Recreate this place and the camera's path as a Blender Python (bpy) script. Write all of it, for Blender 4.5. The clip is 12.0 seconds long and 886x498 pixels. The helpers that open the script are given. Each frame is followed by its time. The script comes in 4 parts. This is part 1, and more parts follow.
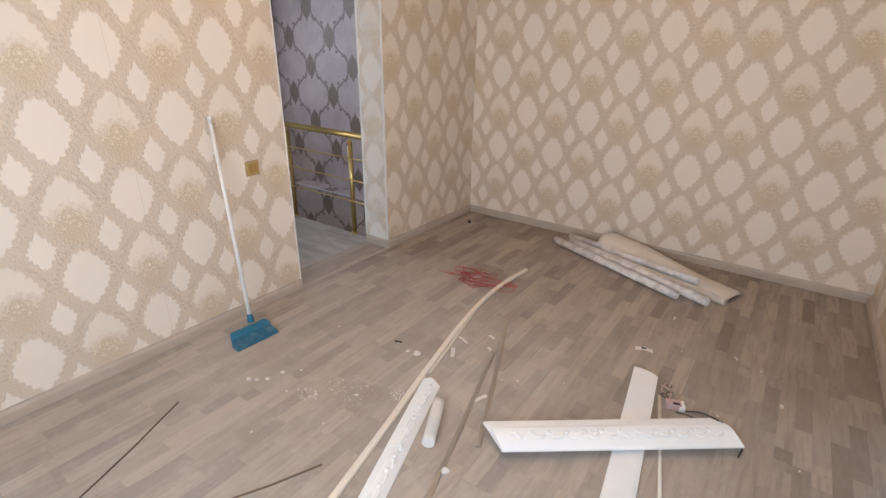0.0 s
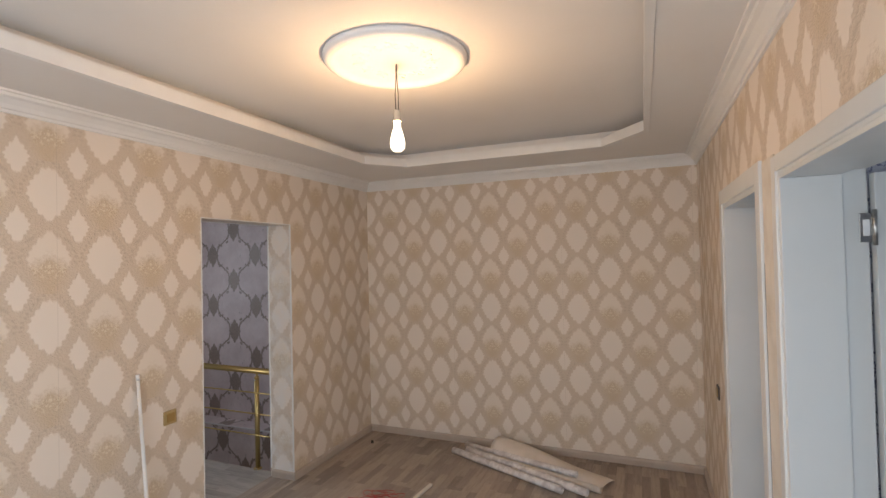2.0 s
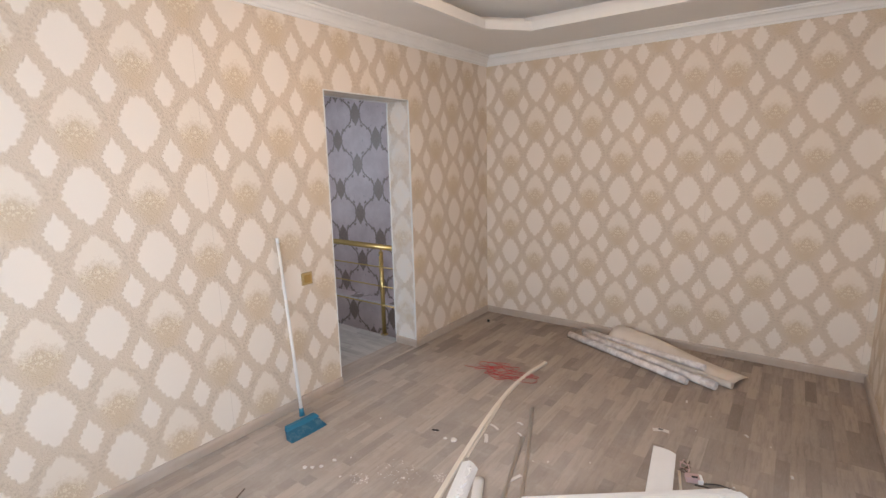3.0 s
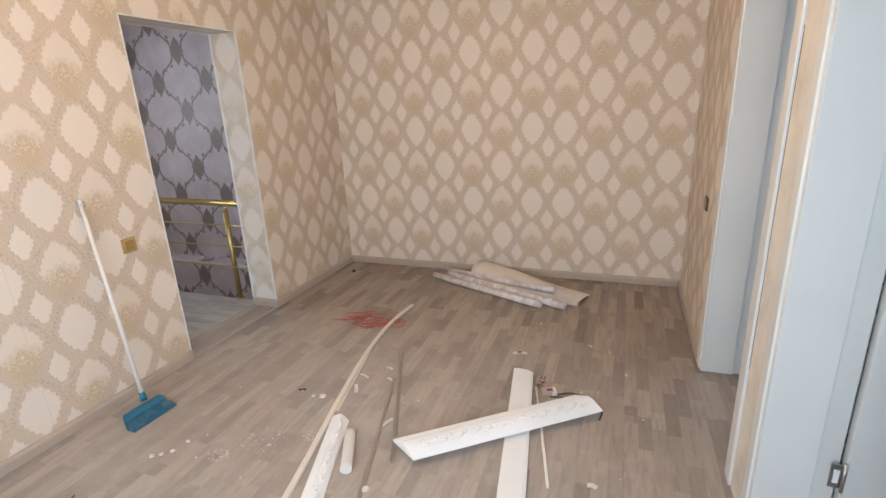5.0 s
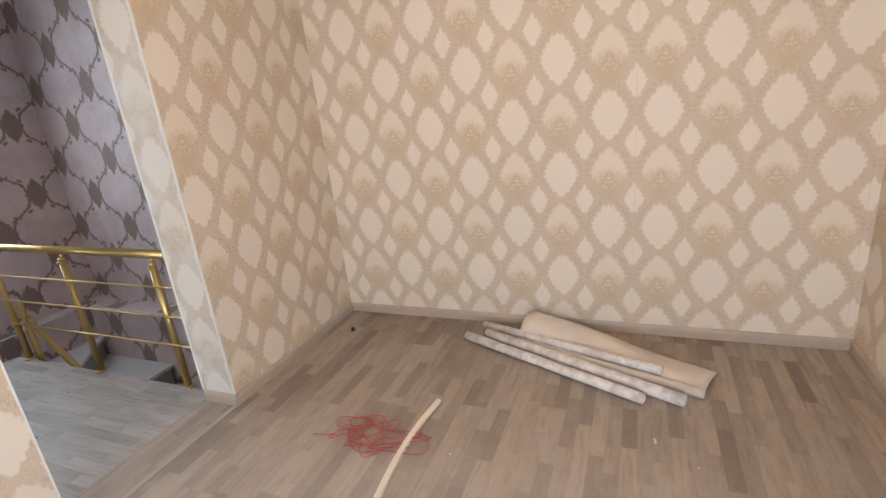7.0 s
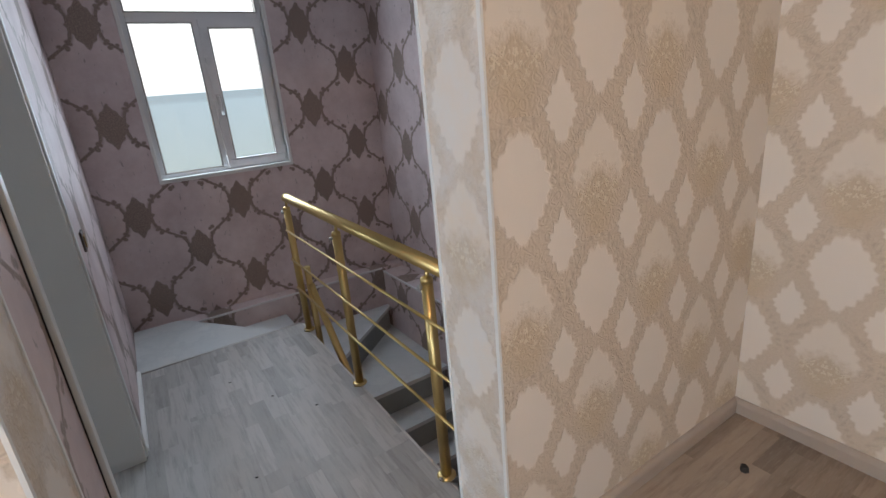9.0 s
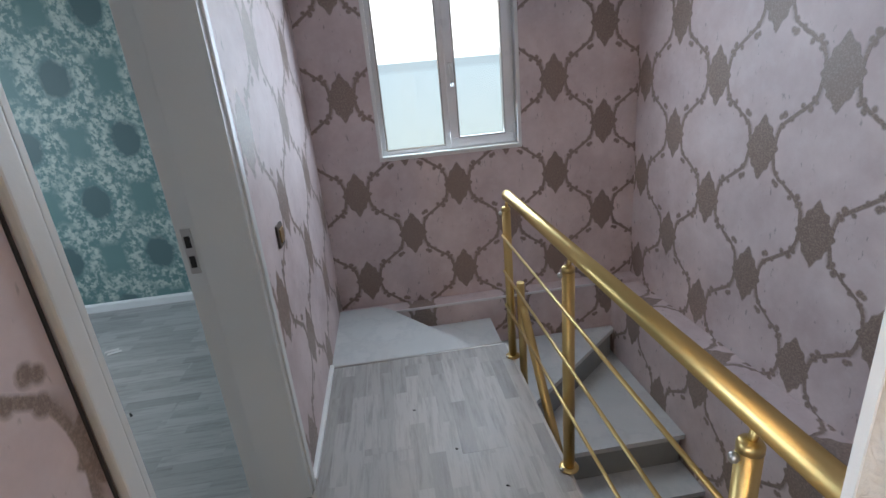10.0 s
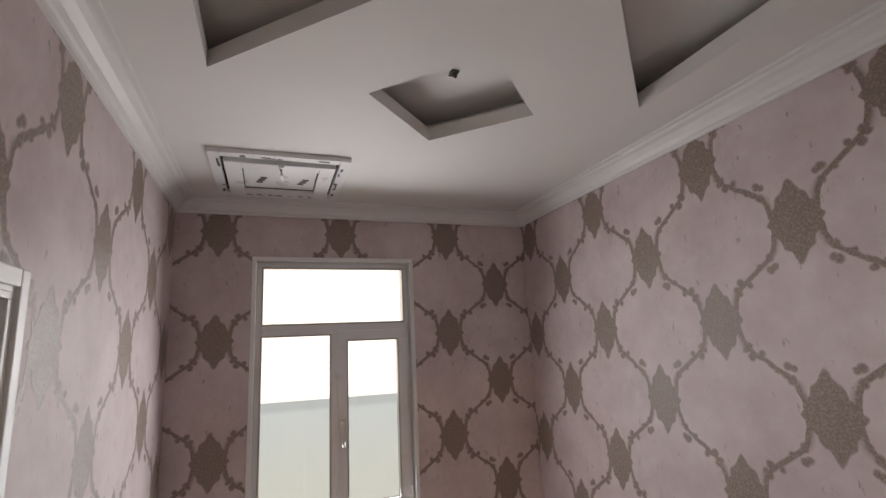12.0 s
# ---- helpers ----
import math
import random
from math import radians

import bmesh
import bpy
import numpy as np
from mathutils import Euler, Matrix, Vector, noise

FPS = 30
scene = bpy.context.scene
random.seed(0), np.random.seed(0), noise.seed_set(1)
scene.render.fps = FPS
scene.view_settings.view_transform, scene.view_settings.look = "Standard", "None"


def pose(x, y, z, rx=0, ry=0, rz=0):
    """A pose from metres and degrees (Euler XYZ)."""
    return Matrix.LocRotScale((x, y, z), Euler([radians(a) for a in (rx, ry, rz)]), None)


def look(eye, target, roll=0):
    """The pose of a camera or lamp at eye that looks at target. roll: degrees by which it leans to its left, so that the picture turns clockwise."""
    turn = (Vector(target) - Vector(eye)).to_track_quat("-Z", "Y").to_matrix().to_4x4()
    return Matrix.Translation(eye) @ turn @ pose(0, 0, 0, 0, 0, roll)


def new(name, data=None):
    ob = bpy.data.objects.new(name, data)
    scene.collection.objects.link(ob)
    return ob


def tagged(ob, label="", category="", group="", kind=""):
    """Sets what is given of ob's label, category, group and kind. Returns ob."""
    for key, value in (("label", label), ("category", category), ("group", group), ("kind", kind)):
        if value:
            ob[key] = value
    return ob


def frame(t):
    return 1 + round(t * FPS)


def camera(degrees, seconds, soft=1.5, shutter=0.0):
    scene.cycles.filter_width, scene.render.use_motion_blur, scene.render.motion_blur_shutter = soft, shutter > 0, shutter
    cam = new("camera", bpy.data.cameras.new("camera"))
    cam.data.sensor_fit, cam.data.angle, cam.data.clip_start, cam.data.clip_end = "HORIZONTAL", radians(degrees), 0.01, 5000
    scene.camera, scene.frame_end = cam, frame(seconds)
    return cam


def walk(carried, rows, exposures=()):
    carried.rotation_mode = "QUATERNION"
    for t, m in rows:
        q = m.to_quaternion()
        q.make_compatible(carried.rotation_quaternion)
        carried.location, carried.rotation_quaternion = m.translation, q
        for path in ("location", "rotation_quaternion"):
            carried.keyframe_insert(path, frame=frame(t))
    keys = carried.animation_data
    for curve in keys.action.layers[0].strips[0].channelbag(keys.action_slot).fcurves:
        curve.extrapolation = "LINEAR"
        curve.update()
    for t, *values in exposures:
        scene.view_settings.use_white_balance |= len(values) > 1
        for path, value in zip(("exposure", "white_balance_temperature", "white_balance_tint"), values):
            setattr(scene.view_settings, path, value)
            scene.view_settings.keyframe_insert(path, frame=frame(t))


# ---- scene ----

cam = camera(85.0, 12.0)
PATH = [
    (0, (0.27, 0.374, 1.527), (-0.798, 1.875, 0.748), 0.9),
    (0.5, (0.402, 0.129, 1.645), (-0.606, 1.755, 1.061), -0.7),
    (1, (0.457, -0.043, 1.752), (-0.481, 1.703, 1.481), -2.0),
    (1.5, (0.494, -0.141, 1.81), (-0.312, 1.689, 1.825), -1.8),
    (2, (0.503, -0.151, 1.8), (-0.26, 1.697, 1.835), -1.3),
    (2.5, (0.465, -0.102, 1.706), (-0.354, 1.717, 1.556), -1.1),
    (3, (0.413, -0.047, 1.633), (-0.752, 1.537, 1.265), -1.3),
    (3.2, (0.38, -0.044, 1.619), (-1.035, 1.309, 1.21), -2.0),
    (4.8, (0.438, -0.002, 1.589), (-0.268, 1.776, 1.003), -2.2),
    (5, (0.429, 0.088, 1.575), (-0.25, 1.875, 0.988), -2.6),
    (5.5, (0.361, 0.341, 1.554), (-0.302, 2.132, 0.96), -3.4),
    (6, (0.21, 0.64, 1.571), (-0.341, 2.461, 0.954), -3.9),
    (6.5, (0.047, 1.021, 1.554), (-0.53, 2.829, 0.925), -5.4),
    (6.7, (-0.025, 1.169, 1.552), (-0.653, 2.96, 0.923), -5.9),
    (8.3, (-0.855, 2.267, 1.352), (-2.334, 3.497, 0.784), -4.1),
    (8.5, (-0.984, 2.329, 1.350), (-2.548, 3.424, 0.750), -4.35),
    (9, (-1.372, 2.420, 1.367), (-2.984, 3.425, 0.746), -5.2),
    (9.5, (-1.748, 2.490, 1.366), (-3.518, 3.156, 0.732), -4.1),
    (10, (-2.080, 2.620, 1.391), (-3.957, 2.804, 0.725), -5.5),
    (10.5, (-2.346, 2.642, 1.420), (-4.230, 2.794, 0.771), -4.8),
    (11, (-2.446, 2.704, 1.501), (-4.377, 3.019, 1.087), -3.0),
    (11.5, (-2.405, 2.722, 1.665), (-4.33, 3.264, 1.704), -2.2),
    (12, (-2.336, 2.677, 1.846), (-4.18, 3.345, 2.236), -2.7),
]
EXPOSURES = [
    (0.0, -0.25, 6700, 14), (0.8, -0.16, 6700, 14), (1.5, -0.80, 7100, 16), (2.5, -0.80, 7100, 16), (3.2, -0.14, 6500, 14), (4.8, -0.18, 6800, 13),
    (5.5, -0.22, 6850, 13), (6.5, 0.20, 6850, 13), (8.3, -0.32, 6700, 14), (9.0, -0.30, 6550, 13), (9.5, -0.10, 6400, 13), (10.0, 0.12, 6500, 12),
    (10.5, 0.56, 7900, 19), (11.0, 0.18, 8400, 24), (11.5, -0.18, 8050, 21), (12.0, -0.28, 8300, 22),
]
walk(cam, [(t, look(eye, target, roll)) for t, eye, target, roll in PATH], EXPOSURES)

# ---- world, sun, large lights ----
scene.view_settings.exposure = 0.0
world = bpy.data.worlds.new("overcast_sky")
scene.world = world
world.use_nodes = True
sky = world.node_tree.nodes.new("ShaderNodeTexSky")
sky.sky_type, sky.sun_disc = "NISHITA", False
sky.sun_elevation, sky.sun_rotation = radians(42), radians(200)
world.node_tree.links.new(sky.outputs[0], world.node_tree.nodes["Background"].inputs[0])
world.node_tree.nodes["Background"].inputs[1].default_value = 0.12
sun = new("sun", bpy.data.lights.new("sun", "SUN"))
sun.data.energy, sun.data.angle, sun.data.color = 0.8, radians(20), (1.0, 0.97, 0.92)
sun.matrix_world = look((-4, -8, 9), (-4, 0, 0))


def window_light(name, eye, target, w, h, power, color):
    lamp = new(name, bpy.data.lights.new(name, "AREA"))
    lamp.data.shape, lamp.data.size, lamp.data.size_y = "RECTANGLE", w, h
    lamp.data.energy, lamp.data.color = power, color
    lamp.matrix_world = look(eye, target)
    return lamp


DAY = (0.68, 0.84, 1.0)
window_light("daylight_south", (-0.1, -0.80, 1.45), (-1.35, 2.2, 0.55), 1.6, 1.35, 84, DAY)
window_light("daylight_stairs", (-5.05, 3.03, 1.65), (-3, 3.03, 1.22), 0.80, 1.3, 21, DAY)
window_light("daylight_turquoise", (-4.2, -0.80, 1.5), (-4.2, 3, -0.6), 1.3, 1.3, 32, DAY)
window_light("daylight_lilac", (3.55, 3.83, 1.5), (0, 3.3, 1.0), 0.9, 1.3, 19, DAY)
window_light("daylight_east", (3.55, 0.5, 1.5), (0, 0.5, 1.0), 1.2, 1.3, 17, DAY)
bulb_lamp = new("bulb_light", bpy.data.lights.new("bulb_light", "POINT"))
bulb_lamp.data.energy, bulb_lamp.data.color, bulb_lamp.data.shadow_soft_size = 32, (1.0, 0.64, 0.34), 0.03
bulb_lamp.location = (-0.54, 1.85, 2.345)

# ---- materials ----


class Num:
    """Arithmetic on node sockets."""

    def __init__(self, tree, out):
        self.tree, self.out = tree, out

    def op(self, kind, *others, clamp=False):
        n = self.tree.nodes.new("ShaderNodeMath")
        n.operation, n.use_clamp = kind, clamp
        for i, v in enumerate((self, *others)):
            if isinstance(v, Num):
                self.tree.links.new(v.out, n.inputs[i])
            else:
                n.inputs[i].default_value = v
        return Num(self.tree, n.outputs[0])

    def __add__(self, o): return self.op("ADD", o)
    def __radd__(self, o): return self.op("ADD", o)
    def __sub__(self, o): return self.op("SUBTRACT", o)
    def __rsub__(self, o): return (self * -1.0) + o
    def __mul__(self, o): return self.op("MULTIPLY", o)
    def __rmul__(self, o): return self.op("MULTIPLY", o)
    def __truediv__(self, o): return self.op("DIVIDE", o)
    def abs(self): return self.op("ABSOLUTE")
    def sin(self): return self.op("SINE")
    def cos(self): return self.op("COSINE")
    def sqrt(self): return self.op("SQRT")
    def power(self, e): return self.op("POWER", e)
    def low(self, o): return self.op("MINIMUM", o)
    def high(self, o): return self.op("MAXIMUM", o)
    def angle(self, o): return self.op("ARCTAN2", o)
    def floor(self): return self.op("FLOOR")
    def wrap(self, period): return (self / period - (self / period).op("ROUND")) * period

    def below(self, edge, soft):
        """1 where the value lies below edge, 0 above, with a soft step."""
        return ((edge - self) / soft + 0.5).op("ADD", 0.0, clamp=True)


def length(a, b):
    return (a * a + b * b).sqrt()


class Mat:
    """A node material with helpers for noise, mixing and bump."""

    def __init__(self, name, rough=0.6, metal=0.0):
        self.m = bpy.data.materials.new(name)
        self.m.use_nodes = True
        self.t = self.m.node_tree
        self.b = self.t.nodes["Principled BSDF"]
        self.b.inputs["Roughness"].default_value = rough
        self.b.inputs["Metallic"].default_value = metal
        self.height = None

    def node(self, kind):
        return self.t.nodes.new(kind)

    def place(self):
        """World place as three numbers."""
        n = self.node("ShaderNodeSeparateXYZ")
        self.t.links.new(self.node("ShaderNodeNewGeometry").outputs["Position"], n.inputs[0])
        return [Num(self.t, o) for o in n.outputs]

    def local(self):
        n = self.node("ShaderNodeSeparateXYZ")
        self.t.links.new(self.node("ShaderNodeTexCoord").outputs["Object"], n.inputs[0])
        return [Num(self.t, o) for o in n.outputs]

    def vec(self, x, y, z):
        n = self.node("ShaderNodeCombineXYZ")
        for i, v in enumerate((x, y, z)):
            if isinstance(v, Num):
                self.t.links.new(v.out, n.inputs[i])
            else:
                n.inputs[i].default_value = v
        return n.outputs[0]

    def noise(self, scale, detail=3.0, vector=None, rough=0.55, stretch=None):
        n = self.node("ShaderNodeTexNoise")
        n.inputs["Scale"].default_value, n.inputs["Detail"].default_value = scale, detail
        n.inputs["Roughness"].default_value = rough
        if vector is None:
            vector = self.node("ShaderNodeNewGeometry").outputs["Position"]
        if stretch:
            mp = self.node("ShaderNodeMapping")
            mp.inputs["Scale"].default_value = stretch
            self.t.links.new(vector, mp.inputs[0])
            vector = mp.outputs[0]
        self.t.links.new(vector, n.inputs["Vector"])
        return Num(self.t, n.outputs[0])

    def rand(self):
        return Num(self.t, self.node("ShaderNodeObjectInfo").outputs["Random"])

    def mix(self, f, a, b):
        n = self.node("ShaderNodeMix")
        n.data_type = "RGBA"
        for sock, v in ((n.inputs[0], f), (n.inputs[6], a), (n.inputs[7], b)):
            if isinstance(v, Num):
                self.t.links.new(v.out, sock)
            elif isinstance(v, (int, float)):
                sock.default_value = v
            elif isinstance(v, tuple):
                sock.default_value = (*v, 1)
            else:
                self.t.links.new(v, sock)
        return n.outputs[2]

    def color(self, c):
        if isinstance(c, tuple):
            self.b.inputs["Base Color"].default_value = (*c, 1)
        else:
            self.t.links.new(c, self.b.inputs["Base Color"])
        return self

    def rough(self, r):
        self.t.links.new(r.out, self.b.inputs["Roughness"])
        return self

    def bump(self, h, metres=0.002, strength=0.6):
        n = self.node("ShaderNodeBump")
        n.inputs["Strength"].default_value, n.inputs["Distance"].default_value = strength, metres
        self.t.links.new(h.out, n.inputs["Height"])
        self.t.links.new(n.outputs[0], self.b.inputs["Normal"])
        return self


def painted(name, base, dirt, rough=0.5, scale=3.0, amount=0.5, grain=180, relief=0.0006):
    """Paint, plaster, plastic or metal of one colour with faint stains and grain."""
    k = Mat(name, rough)
    n = (k.noise(scale, 5) - 0.42) * 2.6
    k.color(k.mix(n.op("MULTIPLY", amount, clamp=True), base, dirt))
    k.rough((k.noise(scale * 3, 4) * 0.25 + (rough - 0.12)))
    k.bump(k.noise(grain, 2), relief, 0.5)
    return k.m


def beige_paper(name, axis, u0, v0, cw=0.2675, rh=0.3175, joint=None, drop=None, wash=0.0):
    """Relief damask: a checker of plain and plumed cartouches with small leaf lozenges between; mirrored about every column.
    joint: where one roll meets the next with its columns out of step; drop: a place past which the paper sits a little aside and lower."""
    k = Mat(name, 0.62)
    p = k.place()
    u, v = p[axis] - u0, p[2] - v0
    if joint is not None:
        u = u + p[axis].below(joint, 0.0005) * (cw + 0.0045)
    if drop is not None:
        past = 1.0 - p[axis].below(drop[0], 0.0005)
        u, v = u - past * drop[1], v - past * drop[2]
    row = (v / rh).op("ROUND")
    odd = (row / 2.0).op("FRACT").op("GREATER_THAN", 0.25)
    a = (u + odd * cw).wrap(2 * cw).abs()
    dv = v - row * rh
    cell = k.vec(a, dv, 0.0)
    n1 = k.noise(48, 3, cell, 0.6) - 0.5
    n2 = k.noise(95, 3, cell, 0.65) - 0.5
    hand = k.noise(30, 2) - 0.5

    def cartouche(x, rx, ry, e, waves, depth):
        teeth = (x.angle(dv) * waves).sin() * depth
        return (x.abs() / rx).power(e) + ((dv - 0.004).abs() / ry).power(e) + teeth + n1 * 0.22 + hand * 0.10

    plain = cartouche(a, 0.094, 0.134, 1.42, 18.0, 0.06)
    b = a - cw
    arch = cartouche(b, 0.096, 0.138, 1.36, 18.0, 0.06)
    in_plain, in_arch = plain.below(1.0, 0.14), arch.below(1.0, 0.16)
    # the plume: pale chevron top, below it a brown fan with lighter strands
    fan = (dv - 0.020 + b.abs() * 0.55 + n1 * 0.09 + (b.angle(dv + 0.075) * 13.0).sin() * 0.005).below(0.0, 0.055)
    strand = ((b.angle(dv + 0.115) * 8.0 + n1 * 20.0).sin() - 0.30 + n2 * 1.4).op("MULTIPLY", 2.6, clamp=True) * (dv + 0.040).abs().below(0.045, 0.04)
    plume = fan * in_arch
    skirt = (b.abs() + (dv + 0.07).abs() * 0.5 + n2 * 0.05).below(0.075, 0.05) * fan
    # leaf lozenge: pointed, widest a little above its middle, with side lobes
    hu, hv = (a - cw / 2).abs(), (v + rh / 2).wrap(rh)
    lean = hv - 0.006
    small = (hu / 0.052).power(1.22) + (lean.abs() / 0.086).power(1.15) + (hu.angle(lean) * 13.0).cos() * -0.09 + n1 * 0.22
    in_small = small.below(1.0, 0.18)
    light = in_plain.high(in_arch * (1.0 - fan)).high(in_small)
    # beaded garlands over the shoulders of every cartouche and scrolls in the ground
    bead = (a.angle(dv) * 34.0).sin() * 0.5 + 0.5
    rope = (plain - 1.42).abs().below(0.13, 0.10).high((arch - 1.42).abs().below(0.13, 0.10)) * (dv * -1.0).below(0.03, 0.04) * (1.0 - in_small)
    scroll = ((k.noise(30, 1, cell, 0.4) * 40.0).sin() * 0.5 + n2 * 0.9 + 0.5).op("ADD", 0.0, clamp=True)
    tone = k.noise(1.7, 3)
    grit = k.noise(130, 3, rough=0.7)
    ground = k.mix(tone, (0.615, 0.505, 0.395), (0.665, 0.56, 0.45))
    ground = k.mix(scroll * 0.34, ground, (0.70, 0.60, 0.49))
    ground = k.mix(rope * (1.0 - bead * 0.6) * 0.38, ground, (0.45, 0.36, 0.27))
    ground = k.mix(rope * bead * 0.30, ground, (0.74, 0.645, 0.53))
    ground = k.mix(plume.high(skirt) * 0.50, ground, (0.585, 0.455, 0.295))
    ground = k.mix(strand * plume.high(skirt) * 0.75, ground, (0.78, 0.69, 0.55))
    ground = k.mix((grit - 0.45).op("MULTIPLY", 0.9, clamp=True), ground, (0.47, 0.385, 0.30))
    pale = k.mix(tone, (0.775, 0.69, 0.60), (0.815, 0.74, 0.66))
    pale = k.mix(in_arch * 0.30, pale, (0.72, 0.615, 0.49))
    col_out = k.mix(light, ground, pale)
    for edge in ((-0.172, 0.888, -1.232) if joint is not None else (0.28, 1.34, 2.9)):
        col_out = k.mix((p[axis] - edge).abs().below(0.0012, 0.001) * 0.35, col_out, (0.42, 0.36, 0.29))
    # wash: cool daylight on the paper, painted in as mottled grey-white
    if wash:
        lit_mottle = ((k.noise(9, 5, rough=0.65) - 0.35) * 2.2).op("ADD", 0.0, clamp=True)
        col_out = k.mix(lit_mottle * wash, col_out, (0.76, 0.755, 0.745))
    k.color(col_out)
    k.rough(light * 0.1 + 0.52)
    k.bump((1.0 - light) * (0.40 + scroll * 0.35 + rope * bead * 0.5 + strand * plume * 0.4 + grit * 0.25) + k.noise(260, 2) * 0.06, 0.0042, 0.65)
    return k.m


def vine_paper(name, axis, u0, v0, rh, cw, up=2):
    """Pale pink-grey paper with brown diamond motifs joined by thin vines."""
    k = Mat(name, 0.5)
    p = k.place()
    wob = (k.noise(28, 3) - 0.5) * 0.016
    u, v = p[axis] - u0 + wob, p[up] - v0 + wob
    a, b = u.wrap(cw).abs(), v.wrap(rh).abs()
    a2, b2 = (u + cw / 2).wrap(cw).abs(), (v + rh / 2).wrap(rh).abs()
    teeth = (a.angle(b) * 12.0).cos() * -0.055
    dia = ((a / 0.090).power(1.28) + (b / 0.136).power(1.16) + teeth).below(1.0, 0.1)
    dia2 = ((a2 / 0.090).power(1.28) + (b2 / 0.136).power(1.16) + (a2.angle(b2) * 12.0).cos() * -0.055).below(1.0, 0.1)
    dia = dia.high(dia2)
    w = a / (cw / 4) - 1.0
    w4 = (w * w) * (w * w)
    line = w * 0.115 + w4 * w4 * w * 16.0 + rh / 4
    slope = (w4 * w4 * 144.0 + 0.115) / (cw / 4)
    vine = ((b - line).abs() / (slope * slope + 1.0).sqrt()).below(0.0088, 0.006)
    for su, sv, r in ((0.100, 0.092, 0.013), (0.088, 0.104, 0.012), (0.108, 0.128, 0.015), (0.146, 0.118, 0.012), (0.190, 0.172, 0.012), (0.228, 0.158, 0.015), (0.244, 0.166, 0.012), (0.234, 0.202, 0.015)):
        vine = vine.high(length(a - su, b - sv).below(r, 0.008))
    motif = dia.high(vine)
    cloud = ((k.noise(2.6, 6, rough=0.65) - 0.5) * 2.2 + 0.5).op('ADD', 0.0, clamp=True)
    fine = k.noise(16, 5, rough=0.65)
    ground = k.mix(cloud, (0.50, 0.395, 0.395), (0.73, 0.63, 0.625))
    ground = k.mix(((fine - 0.5) * 2.5).op("ADD", 0.0, clamp=True) * 0.5, ground, (0.72, 0.675, 0.67))
    flecks = ((k.noise(34, 3, rough=0.6, stretch=(1.3, 1.3, 0.5)) - 0.655) * 14.0).op("ADD", 0.0, clamp=True)
    ground = k.mix(flecks * 0.7, ground, (0.27, 0.235, 0.22))
    thread = k.noise(120, 3, rough=0.8)
    brown = k.mix(((thread - 0.45) * 3.5).op("ADD", 0.0, clamp=True), (0.235, 0.175, 0.15), (0.41, 0.325, 0.27))
    k.color(k.mix(motif, ground, brown))
    k.rough(0.55 - motif * 0.12 + (fine - 0.5) * 0.2)
    k.bump(motif * (0.6 + thread * 0.4) + fine * 0.25 + k.noise(240, 2) * 0.1, 0.0022, 0.6)
    return k.m


def teal_paper(name, axis):
    """Turquoise paper with dark roundels ringed by pale blossom."""
    k = Mat(name, 0.5)
    p = k.place()
    wob = (k.noise(14, 4, rough=0.65) - 0.5) * 0.06
    u, v = p[axis] + wob, p[2] + wob * 0.8
    cw, rh = 0.62, 0.80
    r = length(u.wrap(cw), v.wrap(rh) * 0.8).low(length((u + cw / 2).wrap(cw), (v + rh / 2).wrap(rh) * 0.8))
    ring = (r - 0.165 + (k.noise(16, 2) - 0.5) * 0.05).abs().below(0.062, 0.05)
    blossom = ((k.noise(26, 3, rough=0.65) - 0.43) * 6.0).op("ADD", 0.0, clamp=True) * ring
    base = k.mix(k.noise(3, 4), (0.09, 0.185, 0.18), (0.165, 0.275, 0.26))
    base = k.mix(r.below(0.092, 0.02) * 0.75, base, (0.075, 0.125, 0.13))
    k.color(k.mix(blossom, base, (0.50, 0.56, 0.50)))
    k.bump(blossom + k.noise(200, 2) * 0.2, 0.003, 0.6)
    return k.m


def lilac_paper(name):
    """Pale blue-grey paper with inky branching veins."""
    k = Mat(name, 0.55)
    n = k.noise(7, 6, rough=0.72)
    vein = ((n - 0.5).abs()).below(0.018, 0.02)
    leaf = ((k.noise(24, 4, rough=0.7) - 0.6) * 6.0).op("ADD", 0.0, clamp=True)
    base = k.mix(k.noise(1.6, 3), (0.60, 0.62, 0.70), (0.72, 0.73, 0.78))
    k.color(k.mix(vein.high(leaf * 0.7), base, (0.25, 0.26, 0.37)))
    k.bump(k.noise(180, 2), 0.001, 0.5)
    return k.m


